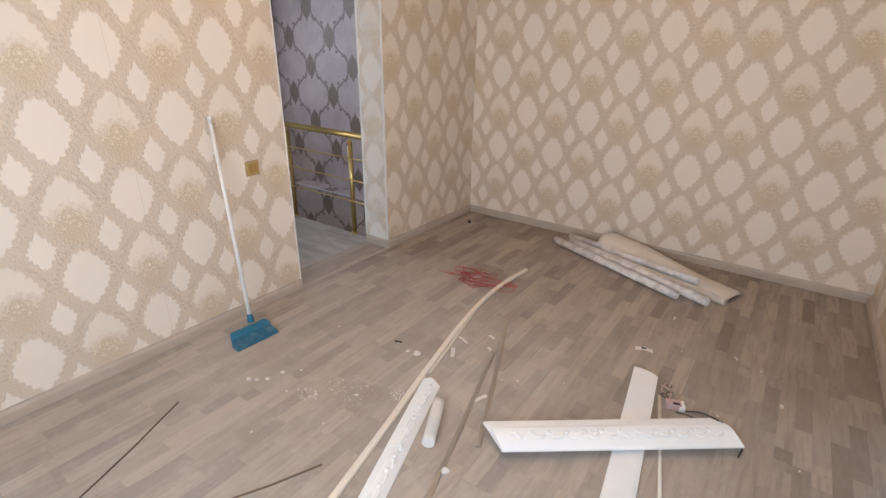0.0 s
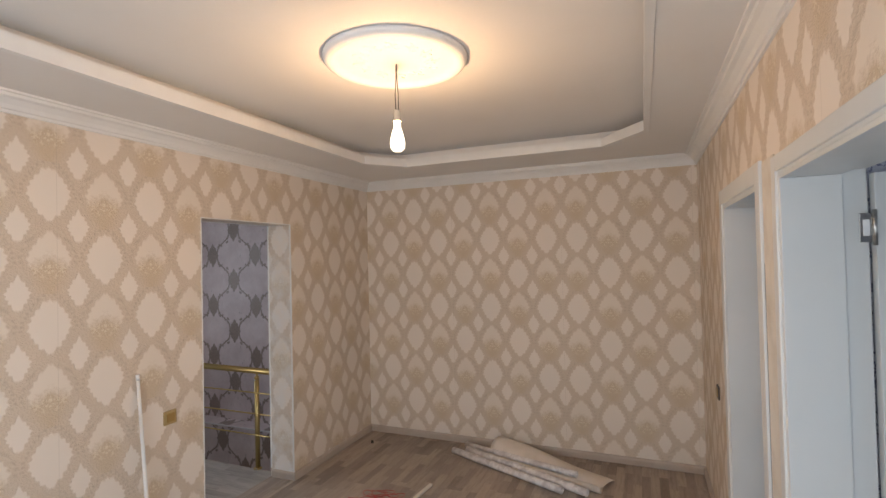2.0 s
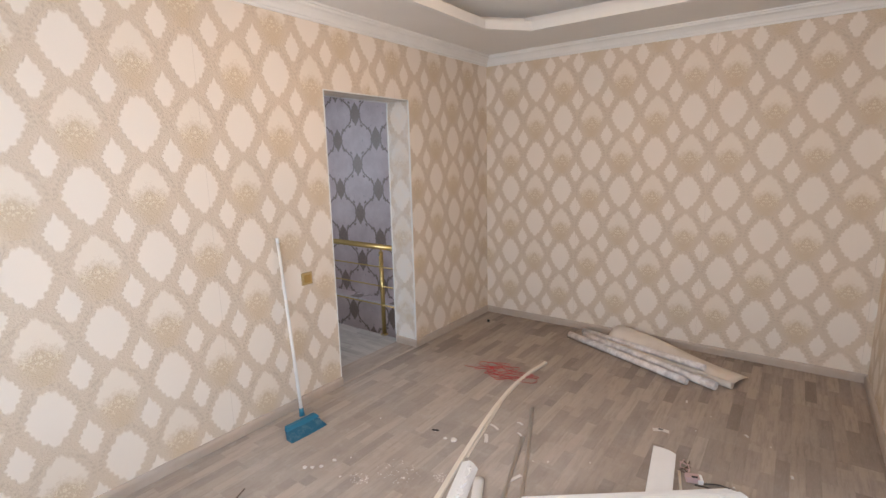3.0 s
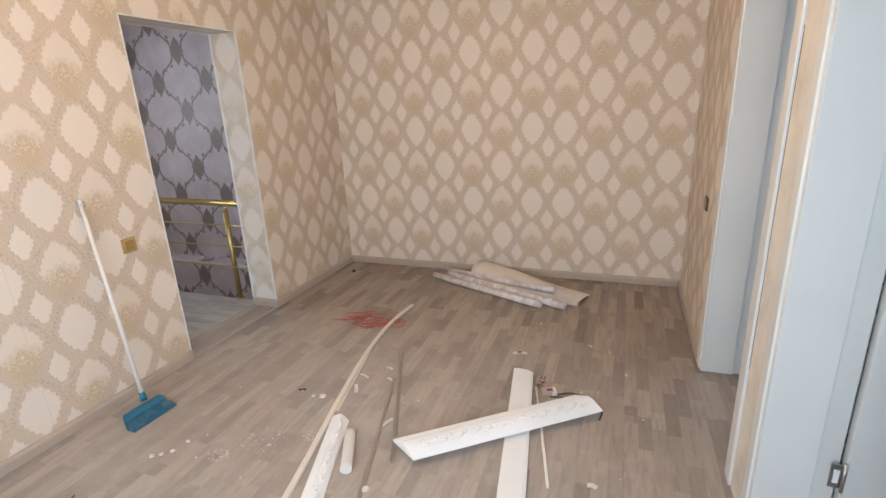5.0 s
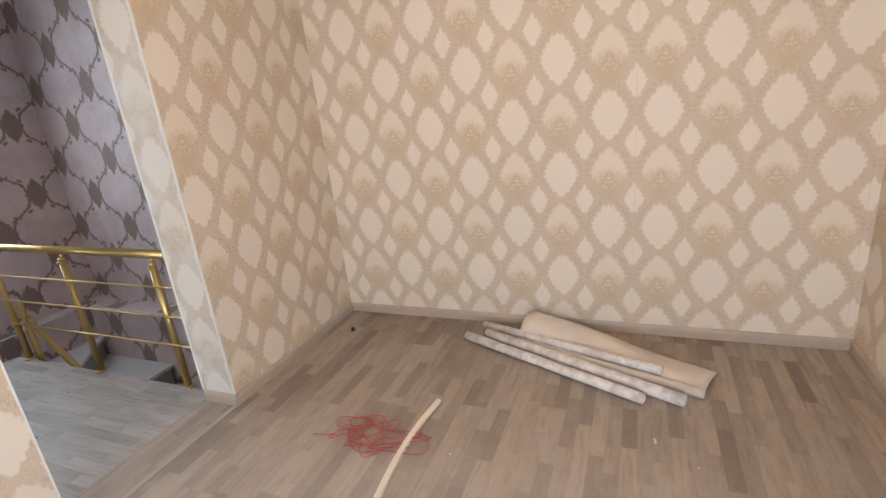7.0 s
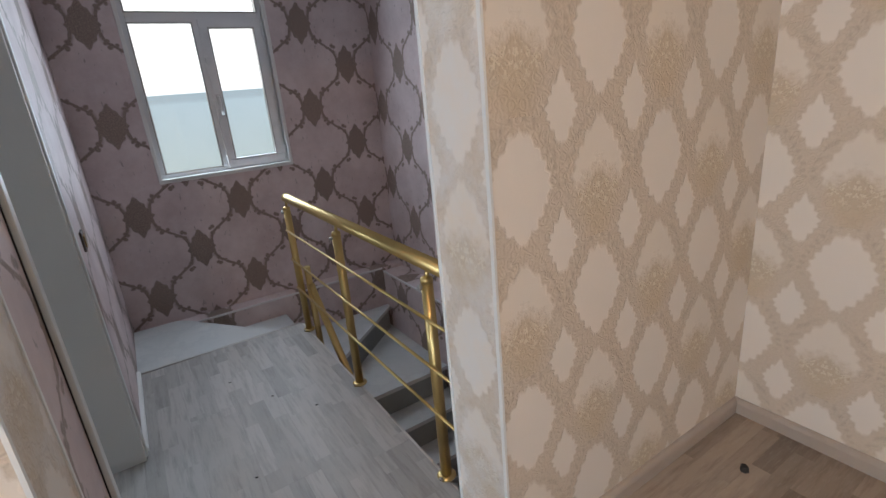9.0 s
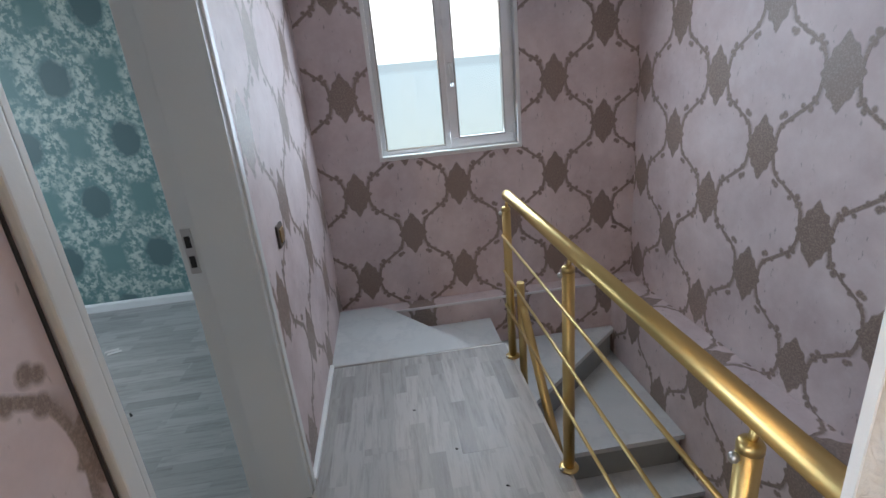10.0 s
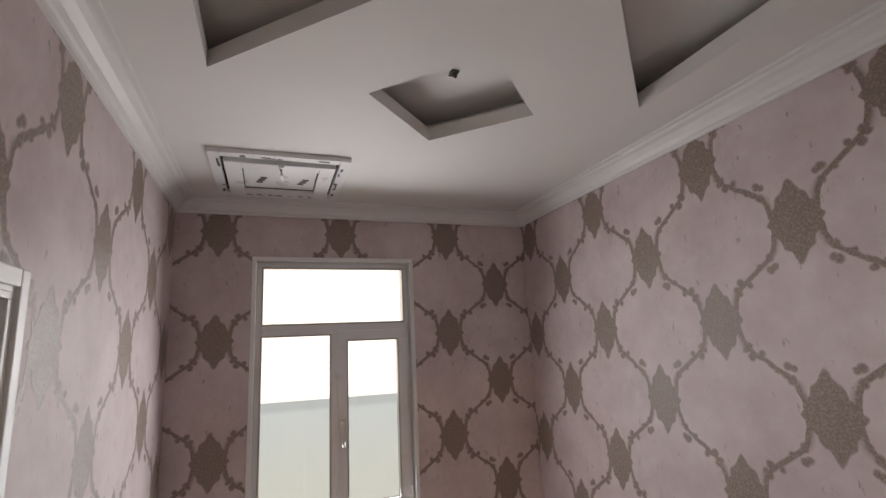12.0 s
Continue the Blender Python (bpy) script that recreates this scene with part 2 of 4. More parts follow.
def laminate(name, dark, pale, knot, film, heap=None):
    """Grey-brown strip laminate: every board shows three rows of shorter strips."""
    k = Mat(name, 0.42)
    strips = 3
    x, y, z = k.local()
    r = k.rand()
    lane = ((y + 0.0965) / (0.193 / strips)).floor()
    cell = ((x + lane * 0.171 + r * 3.0) / 0.36).floor()
    wn = k.node("ShaderNodeTexWhiteNoise")
    k.t.links.new(k.vec(lane, cell, r * 91.0), wn.inputs[0])
    tone = Num(k.t, wn.outputs[0])
    vec = k.vec(x + r * 17.0 + tone * 5.0, y * 9.0, tone * 7.0)
    grain = k.noise(5.0, 6, vec, 0.62)
    fine = k.noise(26.0, 4, vec, 0.6)
    c = k.mix((tone.power(0.6) * 0.95 + k.noise(2.2, 3) * 0.3 - 0.1).op("ADD", 0.0, clamp=True), dark, pale)
    c = k.mix(((grain - 0.47) * 3.2).op("ADD", 0.0, clamp=True) * 0.75, c, knot)
    c = k.mix(((0.47 - fine) * 2.4).op("ADD", 0.0, clamp=True) * 0.6, c, (0.47, 0.425, 0.38))
    dust = ((k.noise(1.3, 5, rough=0.62) - 0.44) * 2.4).op("ADD", 0.0, clamp=True)
    dust2 = ((k.noise(9.0, 5, rough=0.7) - 0.52) * 2.2).op("ADD", 0.0, clamp=True)
    dusty = (dust * 0.40 + dust2 * 0.26 + 0.04).op("ADD", 0.0, clamp=True)
    if heap:
        px, py, pz = k.place()
        spread = length(px - heap[0], (py - heap[1]) * 0.85) / heap[2] + (k.noise(0.9, 3) - 0.5) * 0.5
        dusty = (dusty * 0.50 + spread.below(0.78, 0.75) * (0.14 + dust2 * 0.35 + k.noise(3.5, 4) * 0.35)).op("ADD", 0.0, clamp=True)
    c = k.mix(dusty, c, film)
    k.color(c)
    k.rough(0.36 + dusty * 0.55 + grain * 0.1)
    k.bump(grain * 0.6 + fine * 0.4, 0.0006, 0.5)
    return k.m


def marble(name):
    k = Mat(name, 0.3)
    n = k.noise(3.5, 7, rough=0.65)
    c = k.mix(n, (0.50, 0.53, 0.53), (0.68, 0.69, 0.68))
    c = k.mix((n - 0.5).abs().below(0.02, 0.05) * 0.3, c, (0.40, 0.43, 0.45))
    dust = ((k.noise(6, 5) - 0.45) * 2.0).op("ADD", 0.0, clamp=True)
    k.color(k.mix(dust * 0.3, c, (0.6, 0.58, 0.55)))
    k.rough(0.3 + dust * 0.3)
    return k.m


def glass(name, rough=0.0):
    k = Mat(name, rough)
    k.b.inputs["Transmission Weight"].default_value = 1.0
    k.b.inputs["IOR"].default_value = 1.45
    return k.color((0.97, 0.985, 0.98)).m


def metal(name, c1, c2, rough):
    k = Mat(name, rough, 1.0)
    n = k.noise(5, 3)
    k.color(k.mix(n, c1, c2))
    k.rough(k.noise(60, 3) * 0.10 + rough - 0.05)
    return k.m


def glow(name, color, strength):
    k = Mat(name, 0.4)
    k.b.inputs["Emission Color"].default_value = (*color, 1)
    k.b.inputs["Emission Strength"].default_value = strength
    return k.color((0.9, 0.88, 0.82)).m


PAPER_Y = beige_paper("beige_damask_along_y", 1, 1.305, 0.850, 0.2645, 0.326, None, (2.63, -0.005, -0.042))
PAPER_X = beige_paper("beige_damask_along_x", 0, -0.037, 0.681, 0.2675, 0.3175, -0.172)
# same damask, its colour paled for the hall daylight on the reveal
PAPER_JAMB = beige_paper("beige_damask_daylit_reveal", 0, -2.30, 0.70, 0.2675, 0.3175, None, None, 0.85)
VINE_Y = vine_paper("vine_paper_along_y", 1, 3.06, 0.143, 0.592, 0.653)
VINE_X = vine_paper("vine_paper_along_x", 0, -4.385, 0.67, 0.608, 0.67)
VINE_TOP_X = vine_paper("vine_paper_ledge_north", 0, -4.385, 4.42, 0.608, 0.67, 1)
VINE_TOP_Y = vine_paper("vine_paper_ledge_west", 1, 3.06, -5.35, 0.592, 0.653, 0)
TEAL = teal_paper("turquoise_paper_along_y", 1)
TEAL_X = teal_paper("turquoise_paper_along_x", 0)
LILAC = lilac_paper("lilac_paper")
FLOOR = laminate("brown_grey_laminate", (0.150, 0.108, 0.082), (0.40, 0.315, 0.252), (0.135, 0.096, 0.072), (0.57, 0.54, 0.505), (-1.1, 1.0, 2.6))
ASH = laminate("ash_grey_laminate", (0.27, 0.26, 0.245), (0.46, 0.445, 0.425), (0.165, 0.155, 0.145), (0.55, 0.54, 0.52))
MARBLE = marble("pale_marble")
CEIL = painted("ceiling_paint", (0.80, 0.785, 0.76), (0.70, 0.68, 0.65), 0.7, 1.2, 0.5)
WHITE = painted("white_trim_paint", (0.80, 0.80, 0.78), (0.66, 0.65, 0.62), 0.38, 4.0, 0.45)
DOORP = painted("door_frame_paint", (0.68, 0.70, 0.69), (0.58, 0.59, 0.575), 0.35, 2.0, 0.5, 90)
FOAM = painted("white_foam", (0.86, 0.865, 0.865), (0.76, 0.76, 0.75), 0.55, 9.0, 0.35, 400)
PLASTER = painted("plaster", (0.62, 0.60, 0.57), (0.48, 0.46, 0.43), 0.85, 3.0, 0.7, 120, 0.002)
SKIRT = painted("laminate_skirting", (0.45, 0.37, 0.305), (0.53, 0.46, 0.40), 0.45, 8.0, 0.7)
PVC = painted("white_pvc", (0.80, 0.81, 0.81), (0.72, 0.72, 0.71), 0.3, 3.0, 0.4)
GLASS = glass("window_glass")
SATIN = metal("satin_aluminium", (0.72, 0.72, 0.71), (0.62, 0.62, 0.61), 0.32)
GOLD = metal("brushed_gold_rail", (0.63, 0.47, 0.205), (0.55, 0.40, 0.165), 0.36)
CHROME = metal("steel", (0.55, 0.54, 0.52), (0.40, 0.39, 0.37), 0.3)
DARK = painted("dark_gap", (0.03, 0.027, 0.025), (0.06, 0.05, 0.045), 0.8)
BRONZE = metal("bronze_switch", (0.50, 0.36, 0.17), (0.38, 0.27, 0.13), 0.35)

# ---- building blocks ----


def mesh(name, bm, *mats):
    bmesh.ops.recalc_face_normals(bm, faces=bm.faces)
    data = bpy.data.meshes.new(name)
    bm.to_mesh(data)
    bm.free()
    for m in mats:
        data.materials.append(m)
    return data


def part(name, bm, material, parent=None, label="", at=None):
    ob = new(name, mesh(name, bm, material))
    if at is not None:
        ob.matrix_basis = at
    ob.parent = parent
    if label:
        tagged(ob, label)
    return ob


def root(name, label, category, at=None, group="", kind=""):
    ob = new(name)
    ob.empty_display_size = 0.1
    if at is not None:
        ob.matrix_basis = at
    return tagged(ob, label, category, group, kind)


def box(x0, y0, z0, x1, y1, z1, bevel=0.0, bm=None):
    fresh = bmesh.new()
    bmesh.ops.create_cube(fresh, size=1)
    for v in fresh.verts:
        v.co = ((x0 + x1) / 2 + v.co.x * (x1 - x0), (y0 + y1) / 2 + v.co.y * (y1 - y0), (z0 + z1) / 2 + v.co.z * (z1 - z0))
    if bevel:
        bmesh.ops.bevel(fresh, geom=fresh.edges[:], offset=bevel, segments=2, affect="EDGES", profile=0.6)
    return join(bm, fresh)


def join(bm, fresh):
    if bm is None:
        return fresh
    tmp = bpy.data.meshes.new("tmp")
    fresh.to_mesh(tmp)
    fresh.free()
    bm.from_mesh(tmp)
    bpy.data.meshes.remove(tmp)
    return bm


def tube(points, r, sides=10, bm=None, flat=1.0, cap=True):
    """A tube along points; r one radius or one for each point; flat squashes it upwards."""
    out = bmesh.new()
    pts = [Vector(p) for p in points]
    rings = []
    for i, p in enumerate(pts):
        d = (pts[min(i + 1, len(pts) - 1)] - pts[max(i - 1, 0)]).normalized()
        up = Vector((0, 0, 1)) if abs(d.z) < 0.95 else Vector((1, 0, 0))
        a = d.cross(up).normalized()
        b = a.cross(d).normalized()
        rr = r[i] if isinstance(r, (list, tuple)) else r
        rings.append([out.verts.new(p + a * math.cos(t) * rr + b * math.sin(t) * rr * flat) for t in (2 * math.pi * j / sides for j in range(sides))])
    for q, w in zip(rings, rings[1:]):
        for j in range(sides):
            f = out.faces.new((q[j], q[(j + 1) % sides], w[(j + 1) % sides], w[j]))
            f.smooth = True
    if cap:
        out.faces.new(rings[0][::-1])
        out.faces.new(rings[-1])
    return join(bm, out)


def lathe(profile, sides=32, bm=None, smooth=True):
    """Turn (radius, z) pairs round z."""
    out = bmesh.new()
    rings = [[out.verts.new((r * math.cos(2 * math.pi * j / sides), r * math.sin(2 * math.pi * j / sides), z)) for j in range(sides)] for r, z in profile]
    for q, w in zip(rings, rings[1:]):
        for j in range(sides):
            out.faces.new((q[j], q[(j + 1) % sides], w[(j + 1) % sides], w[j])).smooth = smooth
    out.faces.new(rings[0][::-1])
    out.faces.new(rings[-1])
    return join(bm, out)


def prism(poly, z0, z1, bm=None):
    """A flat polygon (x, y) pulled from z0 to z1."""
    out = bmesh.new()
    lo = [out.verts.new((x, y, z0)) for x, y in poly]
    hi = [out.verts.new((x, y, z1)) for x, y in poly]
    n = len(poly)
    out.faces.new(lo[::-1])
    out.faces.new(hi)
    for i in range(n):
        out.faces.new((lo[i], lo[(i + 1) % n], hi[(i + 1) % n], hi[i]))
    return join(bm, out)


def sweep(profile, a, b, side, bm=None, miter0=0.0, miter1=0.0):
    """Pull a profile of (out, up) pairs from a to b; side is the way out of the wall; miters lengthen the ends by out."""
    out = bmesh.new()
    a, b, side = Vector(a), Vector(b), Vector(side)
    d = (b - a).normalized()
    q = [out.verts.new(a + side * o + Vector((0, 0, u)) - d * o * miter0) for o, u in profile]
    w = [out.verts.new(b + side * o + Vector((0, 0, u)) + d * o * miter1) for o, u in profile]
    n = len(profile)
    for i in range(n):
        out.faces.new((q[i], q[(i + 1) % n], w[(i + 1) % n], w[i]))
    out.faces.new(q[::-1])
    out.faces.new(w)
    return join(bm, out)


def wall(name, axis, t0, t1, b0, b1, z0, z1, holes, low, high, reveal, label):
    """A wall across axis (0: x, 1: y) from t0 to t1 thick, b0 to b1 long; holes are (b0, b1, z0, z1) and go through."""
    bm = bmesh.new()
    bs = sorted({b0, b1, *(h[0] for h in holes), *(h[1] for h in holes)})
    zs = sorted({z0, z1, *(h[2] for h in holes), *(h[3] for h in holes)})
    cache = {}

    def vert(t, b, z):
        key = (round(t, 5), round(b, 5), round(z, 5))
        if key not in cache:
            cache[key] = bm.verts.new((t, b, z) if axis == 0 else (b, t, z))
        return cache[key]

    def face(points, slot):
        f = bm.faces.new([vert(*p) for p in points])
        f.material_index = slot

    def solid(i, j):
        if not (0 <= i < len(bs) - 1 and 0 <= j < len(zs) - 1):
            return False
        b, z = (bs[i] + bs[i + 1]) / 2, (zs[j] + zs[j + 1]) / 2
        return not any(h[0] < b < h[1] and h[2] < z < h[3] for h in holes)

    for i in range(len(bs) - 1):
        for j in range(len(zs) - 1):
            if not solid(i, j):
                continue
            p, q, r, s = bs[i], bs[i + 1], zs[j], zs[j + 1]
            face(((t0, p, r), (t0, q, r), (t0, q, s), (t0, p, s)), 0)
            face(((t1, p, r), (t1, q, r), (t1, q, s), (t1, p, s)), 1)
            for near, edge in ((solid(i - 1, j), ((p, r), (p, s))), (solid(i + 1, j), ((q, r), (q, s))), (solid(i, j - 1), ((p, r), (q, r))), (solid(i, j + 1), ((p, s), (q, s)))):
                if not near:
                    (e, f), (g, h) = edge
                    face(((t0, e, f), (t0, g, h), (t1, g, h), (t1, e, f)), 2)
    return tagged(new(name, mesh(name, bm, low, high, reveal)), label, "wall", kind="structure")


# ---- the shell ----
WX, EX, NY, SY = -2.19, 0.93, 4.285, -0.75      # living room
HX, HW, HS = -2.43, -5.15, 2.19                 # stair hall: east, window and south faces
TOP = 2.95
wall("wall_west", 0, HX, WX, -0.95, NY, -2.3, TOP, [(HS, 3.065, -0.02, 2.1)], VINE_Y, PAPER_Y, PAPER_JAMB, "wall papered with cream and taupe relief damask around a doorway")
wall("wall_north", 1, NY, 4.5, -2.31, EX, -0.3, TOP, [], PAPER_X, PLASTER, PLASTER, "long wall papered with cream and taupe relief damask")
wall("wall_north_stairs", 1, 4.265, 4.5, -5.4, -2.43, -2.3, TOP, [], VINE_X, PLASTER, PLASTER, "stair wall papered pale pink-grey with brown vine lattice")
wall("wall_east", 0, EX, 1.15, -0.95, 4.5, -0.3, TOP, [(2.07, 2.96, -0.02, 2.07), (0.86, 1.77, -0.02, 2.07)], PAPER_Y, LILAC, PLASTER, "wall papered with cream damask around two white door frames")
wall("wall_south", 1, -0.95, SY, WX, EX, -0.3, TOP, [(-0.95, 0.75, 0.78, 2.12)], PLASTER, PAPER_X, PLASTER, "plain papered wall with a window opening")
wall("wall_window", 0, -5.4, HW, 1.99, 4.265, -2.3, TOP, [(2.60, 3.47, 0.95, 2.35)], PLASTER, VINE_Y, WHITE, "stair wall with window, papered pink-grey with brown vines")
wall("wall_hall_south", 1, 1.99, HS, -5.15, HX, -0.3, TOP, [(-3.54, -2.69, -0.02, 2.01)], TEAL_X, VINE_X, PLASTER, "hall wall papered pale pink-grey around a white door frame")
wall("wall_turquoise_west", 0, -5.8, -5.6, -0.95, 1.99, -0.3, TOP, [], PLASTER, TEAL, PLASTER, "wall papered turquoise with pale blossom rings")
wall("wall_turquoise_south", 1, -0.95, SY, -5.6, HX, -0.3, TOP, [(-4.9, -3.5, 0.8, 2.2)], PLASTER, TEAL_X, PLASTER, "turquoise papered wall with a window opening")
wall("wall_turquoise_corner", 1, 1.99, 2.19, -5.8, -5.4, -0.3, TOP, [], TEAL_X, PLASTER, PLASTER, "short turquoise papered return wall")
wall("wall_lilac_north", 1, 4.5, 4.7, 1.15, 3.6, -0.3, TOP, [], LILAC, PLASTER, PLASTER, "wall papered pale lilac with inky veins")
wall("wall_east_rooms", 0, 3.6, 3.8, -0.95, 4.7, -0.3, TOP, [(3.35, 4.3, 0.8, 2.2), (-0.1, 1.1, 0.8, 2.2)], LILAC, PLASTER, PLASTER, "plain pale wall with two window openings")
wall("wall_between_rooms", 1, 1.83, 1.98, 1.15, 3.6, -0.3, TOP, [], LILAC, LILAC, PLASTER, "plain pale partition wall")
wall("wall_east_south", 1, -0.95, SY, 1.15, 3.6, -0.3, TOP, [], PLASTER, LILAC, PLASTER, "plain pale wall")


def slab(name, x0, y0, x1, y1, z0, z1, mat, label, cat):
    return tagged(part(name, box(x0, y0, z0, x1, y1, z1), mat), label, cat, kind="structure")


floor_room = slab("floor_room", WX, SY, EX, NY, -0.25, -0.010, PLASTER, "dusty grey-brown laminate floor strewn with offcuts", "floor")
floor_hall = slab("floor_hall", -4.35, HS, HX, 3.13, -0.25, -0.010, PLASTER, "grey laminate landing floor beside the stairs", "floor")
floor_sill = slab("floor_doorway", HX, HS, WX, 3.065, -0.25, -0.010, PLASTER, "laminate strip in the doorway", "floor")
floor_teal = slab("floor_turquoise", -5.6, SY, HX, 1.99, -0.25, -0.010, PLASTER, "pale grey laminate floor of the turquoise room", "floor")
floor_east = slab("floor_lilac", 1.15, SY, 3.6, 4.5, -0.25, -0.010, PLASTER, "grey laminate floor of the lilac room", "floor")
slab("floor_below", -5.4, 2.0, HX, 4.4, -2.5, -2.3, MARBLE, "dim pale stone floor at the foot of the stairs", "floor")
slab("roof_slab", -6.0, -1.2, 4.0, 4.9, TOP, TOP + 0.2, PLASTER, "plain concrete slab over the ceilings", "ceiling")

# living room ceiling: a soffit with a chamfered tray, a shadow gap and the upper field
TRAY = [(0.53, 0.42), (0.53, 3.25), (0.24, 3.62), (-1.38, 3.62), (-1.625, 3.33), (-1.625, 0.42), (-1.36, 0.06), (0.24, 0.06)]


def ring_slab(outer, inner, z0, z1):
    """A flat ring between a rectangle and a polygon inside it."""
    bm = bmesh.new()
    for z in (z0, z1):
        o = [bm.verts.new((x, y, z)) for x, y in outer]
        i = [bm.verts.new((x, y, z)) for x, y in inner]
        edges = [bm.edges.new((p[k], p[(k + 1) % len(p)])) for p in (o, i) for k in range(len(p))]
        bmesh.ops.triangle_fill(bm, use_beauty=True, use_dissolve=False, edges=edges)
        if z == z0:
            lo = (o, i)
    for p, q in ((lo[0], o), (lo[1], i)):
        for k in range(len(p)):
            bm.faces.new((p[k], p[(k + 1) % len(p)], q[(k + 1) % len(p)], q[k]))
    return bm


def grown(poly, d):
    cx, cy = sum(p[0] for p in poly) / len(poly), sum(p[1] for p in poly) / len(poly)
    return [(x + d * (1 if x > cx else -1), y + d * (1 if y > cy else -1)) for x, y in poly]


rect = [(EX, SY), (EX, NY), (WX, NY), (WX, SY)]
tagged(part("ceiling_room", ring_slab(rect, grown(TRAY, 0.035), 2.60, 2.665), CEIL), "white plasterboard soffit around a raised tray ceiling", "ceiling", kind="structure")
tagged(part("ceiling_tray", box(WX, SY, 2.735, EX, NY, 2.80), CEIL), "white raised ceiling field with a plaster rose", "ceiling", kind="structure")
tagged(part("ceiling_tray_side", ring_slab(rect, grown(TRAY, 0.13), 2.666, 2.7345), CEIL), "white cove behind the tray lip", "ceiling", kind="structure")
tagged(part("trim_tray", ring_slab(grown(TRAY, 0.034), TRAY, 2.597, 2.664), WHITE), "white moulded lip round the tray ceiling", "trim", kind="structure")


def plate(outer, holes, z0, z1):
    """A flat plate with polygon holes."""
    bm = bmesh.new()
    levels = []
    for z in (z0, z1):
        loops = [[bm.verts.new((x, y, z)) for x, y in p] for p in (outer, *holes)]
        edges = [bm.edges.new((p[k], p[(k + 1) % len(p)])) for p in loops for k in range(len(p))]
        bmesh.ops.triangle_fill(bm, use_beauty=True, use_dissolve=False, edges=edges)
        levels.append(loops)
    for p, q in zip(*levels):
        for k in range(len(p)):
            bm.faces.new((p[k], p[(k + 1) % len(p)], q[(k + 1) % len(p)], q[k]))
    return bm


# stair hall ceiling: flank recesses, a turned square recess, upper field
CX, CY, CR = -3.81, 3.285, 0.315
square = [(CX - CR, CY), (CX, CY + CR), (CX + CR, CY), (CX, CY - CR)]
flank_s = [(-3.78, 2.485), (-3.02, 3.245), (-2.62, 3.245), (-2.62, 2.485)]
flank_n = [(-3.66, 3.965), (-3.02, 3.325), (-2.62, 3.325), (-2.62, 3.965)]
hall_rect = [(HX, HS), (HX, 4.265), (HW, 4.265), (HW, HS)]
tagged(part("ceiling_hall", plate(hall_rect, [square, flank_s, flank_n], 2.685, 2.742), CEIL), "white plasterboard ceiling with a turned square recess", "ceiling", kind="structure")
back = [[(CX - CR - 0.15, CY), (CX, CY + CR + 0.15), (CX + CR + 0.15, CY), (CX, CY - CR - 0.15)],
        [(-3.98, 2.385), (-3.09, 3.275), (-2.52, 3.275), (-2.52, 2.385)],
        [(-3.87, 4.065), (-3.08, 3.295), (-2.52, 3.295), (-2.52, 4.065)]]
tagged(part("ceiling_hall_cove", plate(hall_rect, back, 2.7425, 2.8115), CEIL), "white set-back sides of the ceiling recesses", "ceiling", kind="structure")
tagged(part("ceiling_hall_upper", box(HW, HS, 2.812, HX, 4.265, 2.85), CEIL), "white upper ceiling field above the recesses", "ceiling", kind="structure")
slab("ceiling_turquoise", -5.6, SY, HX, 1.99, 2.70, 2.75, CEIL, "plain white ceiling", "ceiling")
slab("ceiling_east", 1.15, SY, 3.6, 4.5, 2.70, 2.75, CEIL, "plain white ceiling", "ceiling")

# crown mouldings and skirtings
CROWN = [(0, 0), (0.012, 0), (0.014, 0.014), (0.022, 0.018), (0.03, 0.036), (0.05, 0.058), (0.068, 0.066), (0.072, 0.078), (0.088, 0.08), (0.09, 0.09), (0, 0.09)]


def crown(name, a, b, side, z, up):
    prof = [(o, u * up) for o, u in CROWN]
    return tagged(part(name, sweep(prof, (*a, z), (*b, z), (*side, 0), None, -1, -1), WHITE), "white crown moulding under the ceiling", "moulding", kind="structure")


crown("trim_crown_west", (WX, SY), (WX, NY), (1, 0), 2.511, 1.0)
crown("trim_crown_north", (WX, NY), (EX, NY), (0, -1), 2.511, 1.0)
crown("trim_crown_east", (EX, SY), (EX, NY), (-1, 0), 2.511, 1.0)
crown("trim_crown_south", (WX, SY), (EX, SY), (0, 1), 2.511, 1.0)
crown("trim_crown_hall_south", (HW, HS), (HX, HS), (0, 1), 2.605, 0.9)
crown("trim_crown_hall_west", (HW, HS), (HW, 4.265), (1, 0), 2.605, 0.9)
crown("trim_crown_hall_north", (HW, 4.265), (HX, 4.265), (0, -1), 2.605, 0.9)
crown("trim_crown_hall_east", (HX, HS), (HX, 4.265), (-1, 0), 2.605, 0.9)

SKIRTING = [(0, 0), (0.018, 0), (0.018, 0.045), (0.014, 0.056), (0.008, 0.062), (0, 0.064)]


def skirting(a, b, side, mat=None, k=1.0):
    prof = [(o, u * k) for o, u in SKIRTING]
    return tagged(part("baseboard", sweep(prof, (*a, 0.001), (*b, 0.001), (*side, 0)), mat or SKIRT), "brown-grey laminate skirting board along the wall", "skirting", kind="structure")


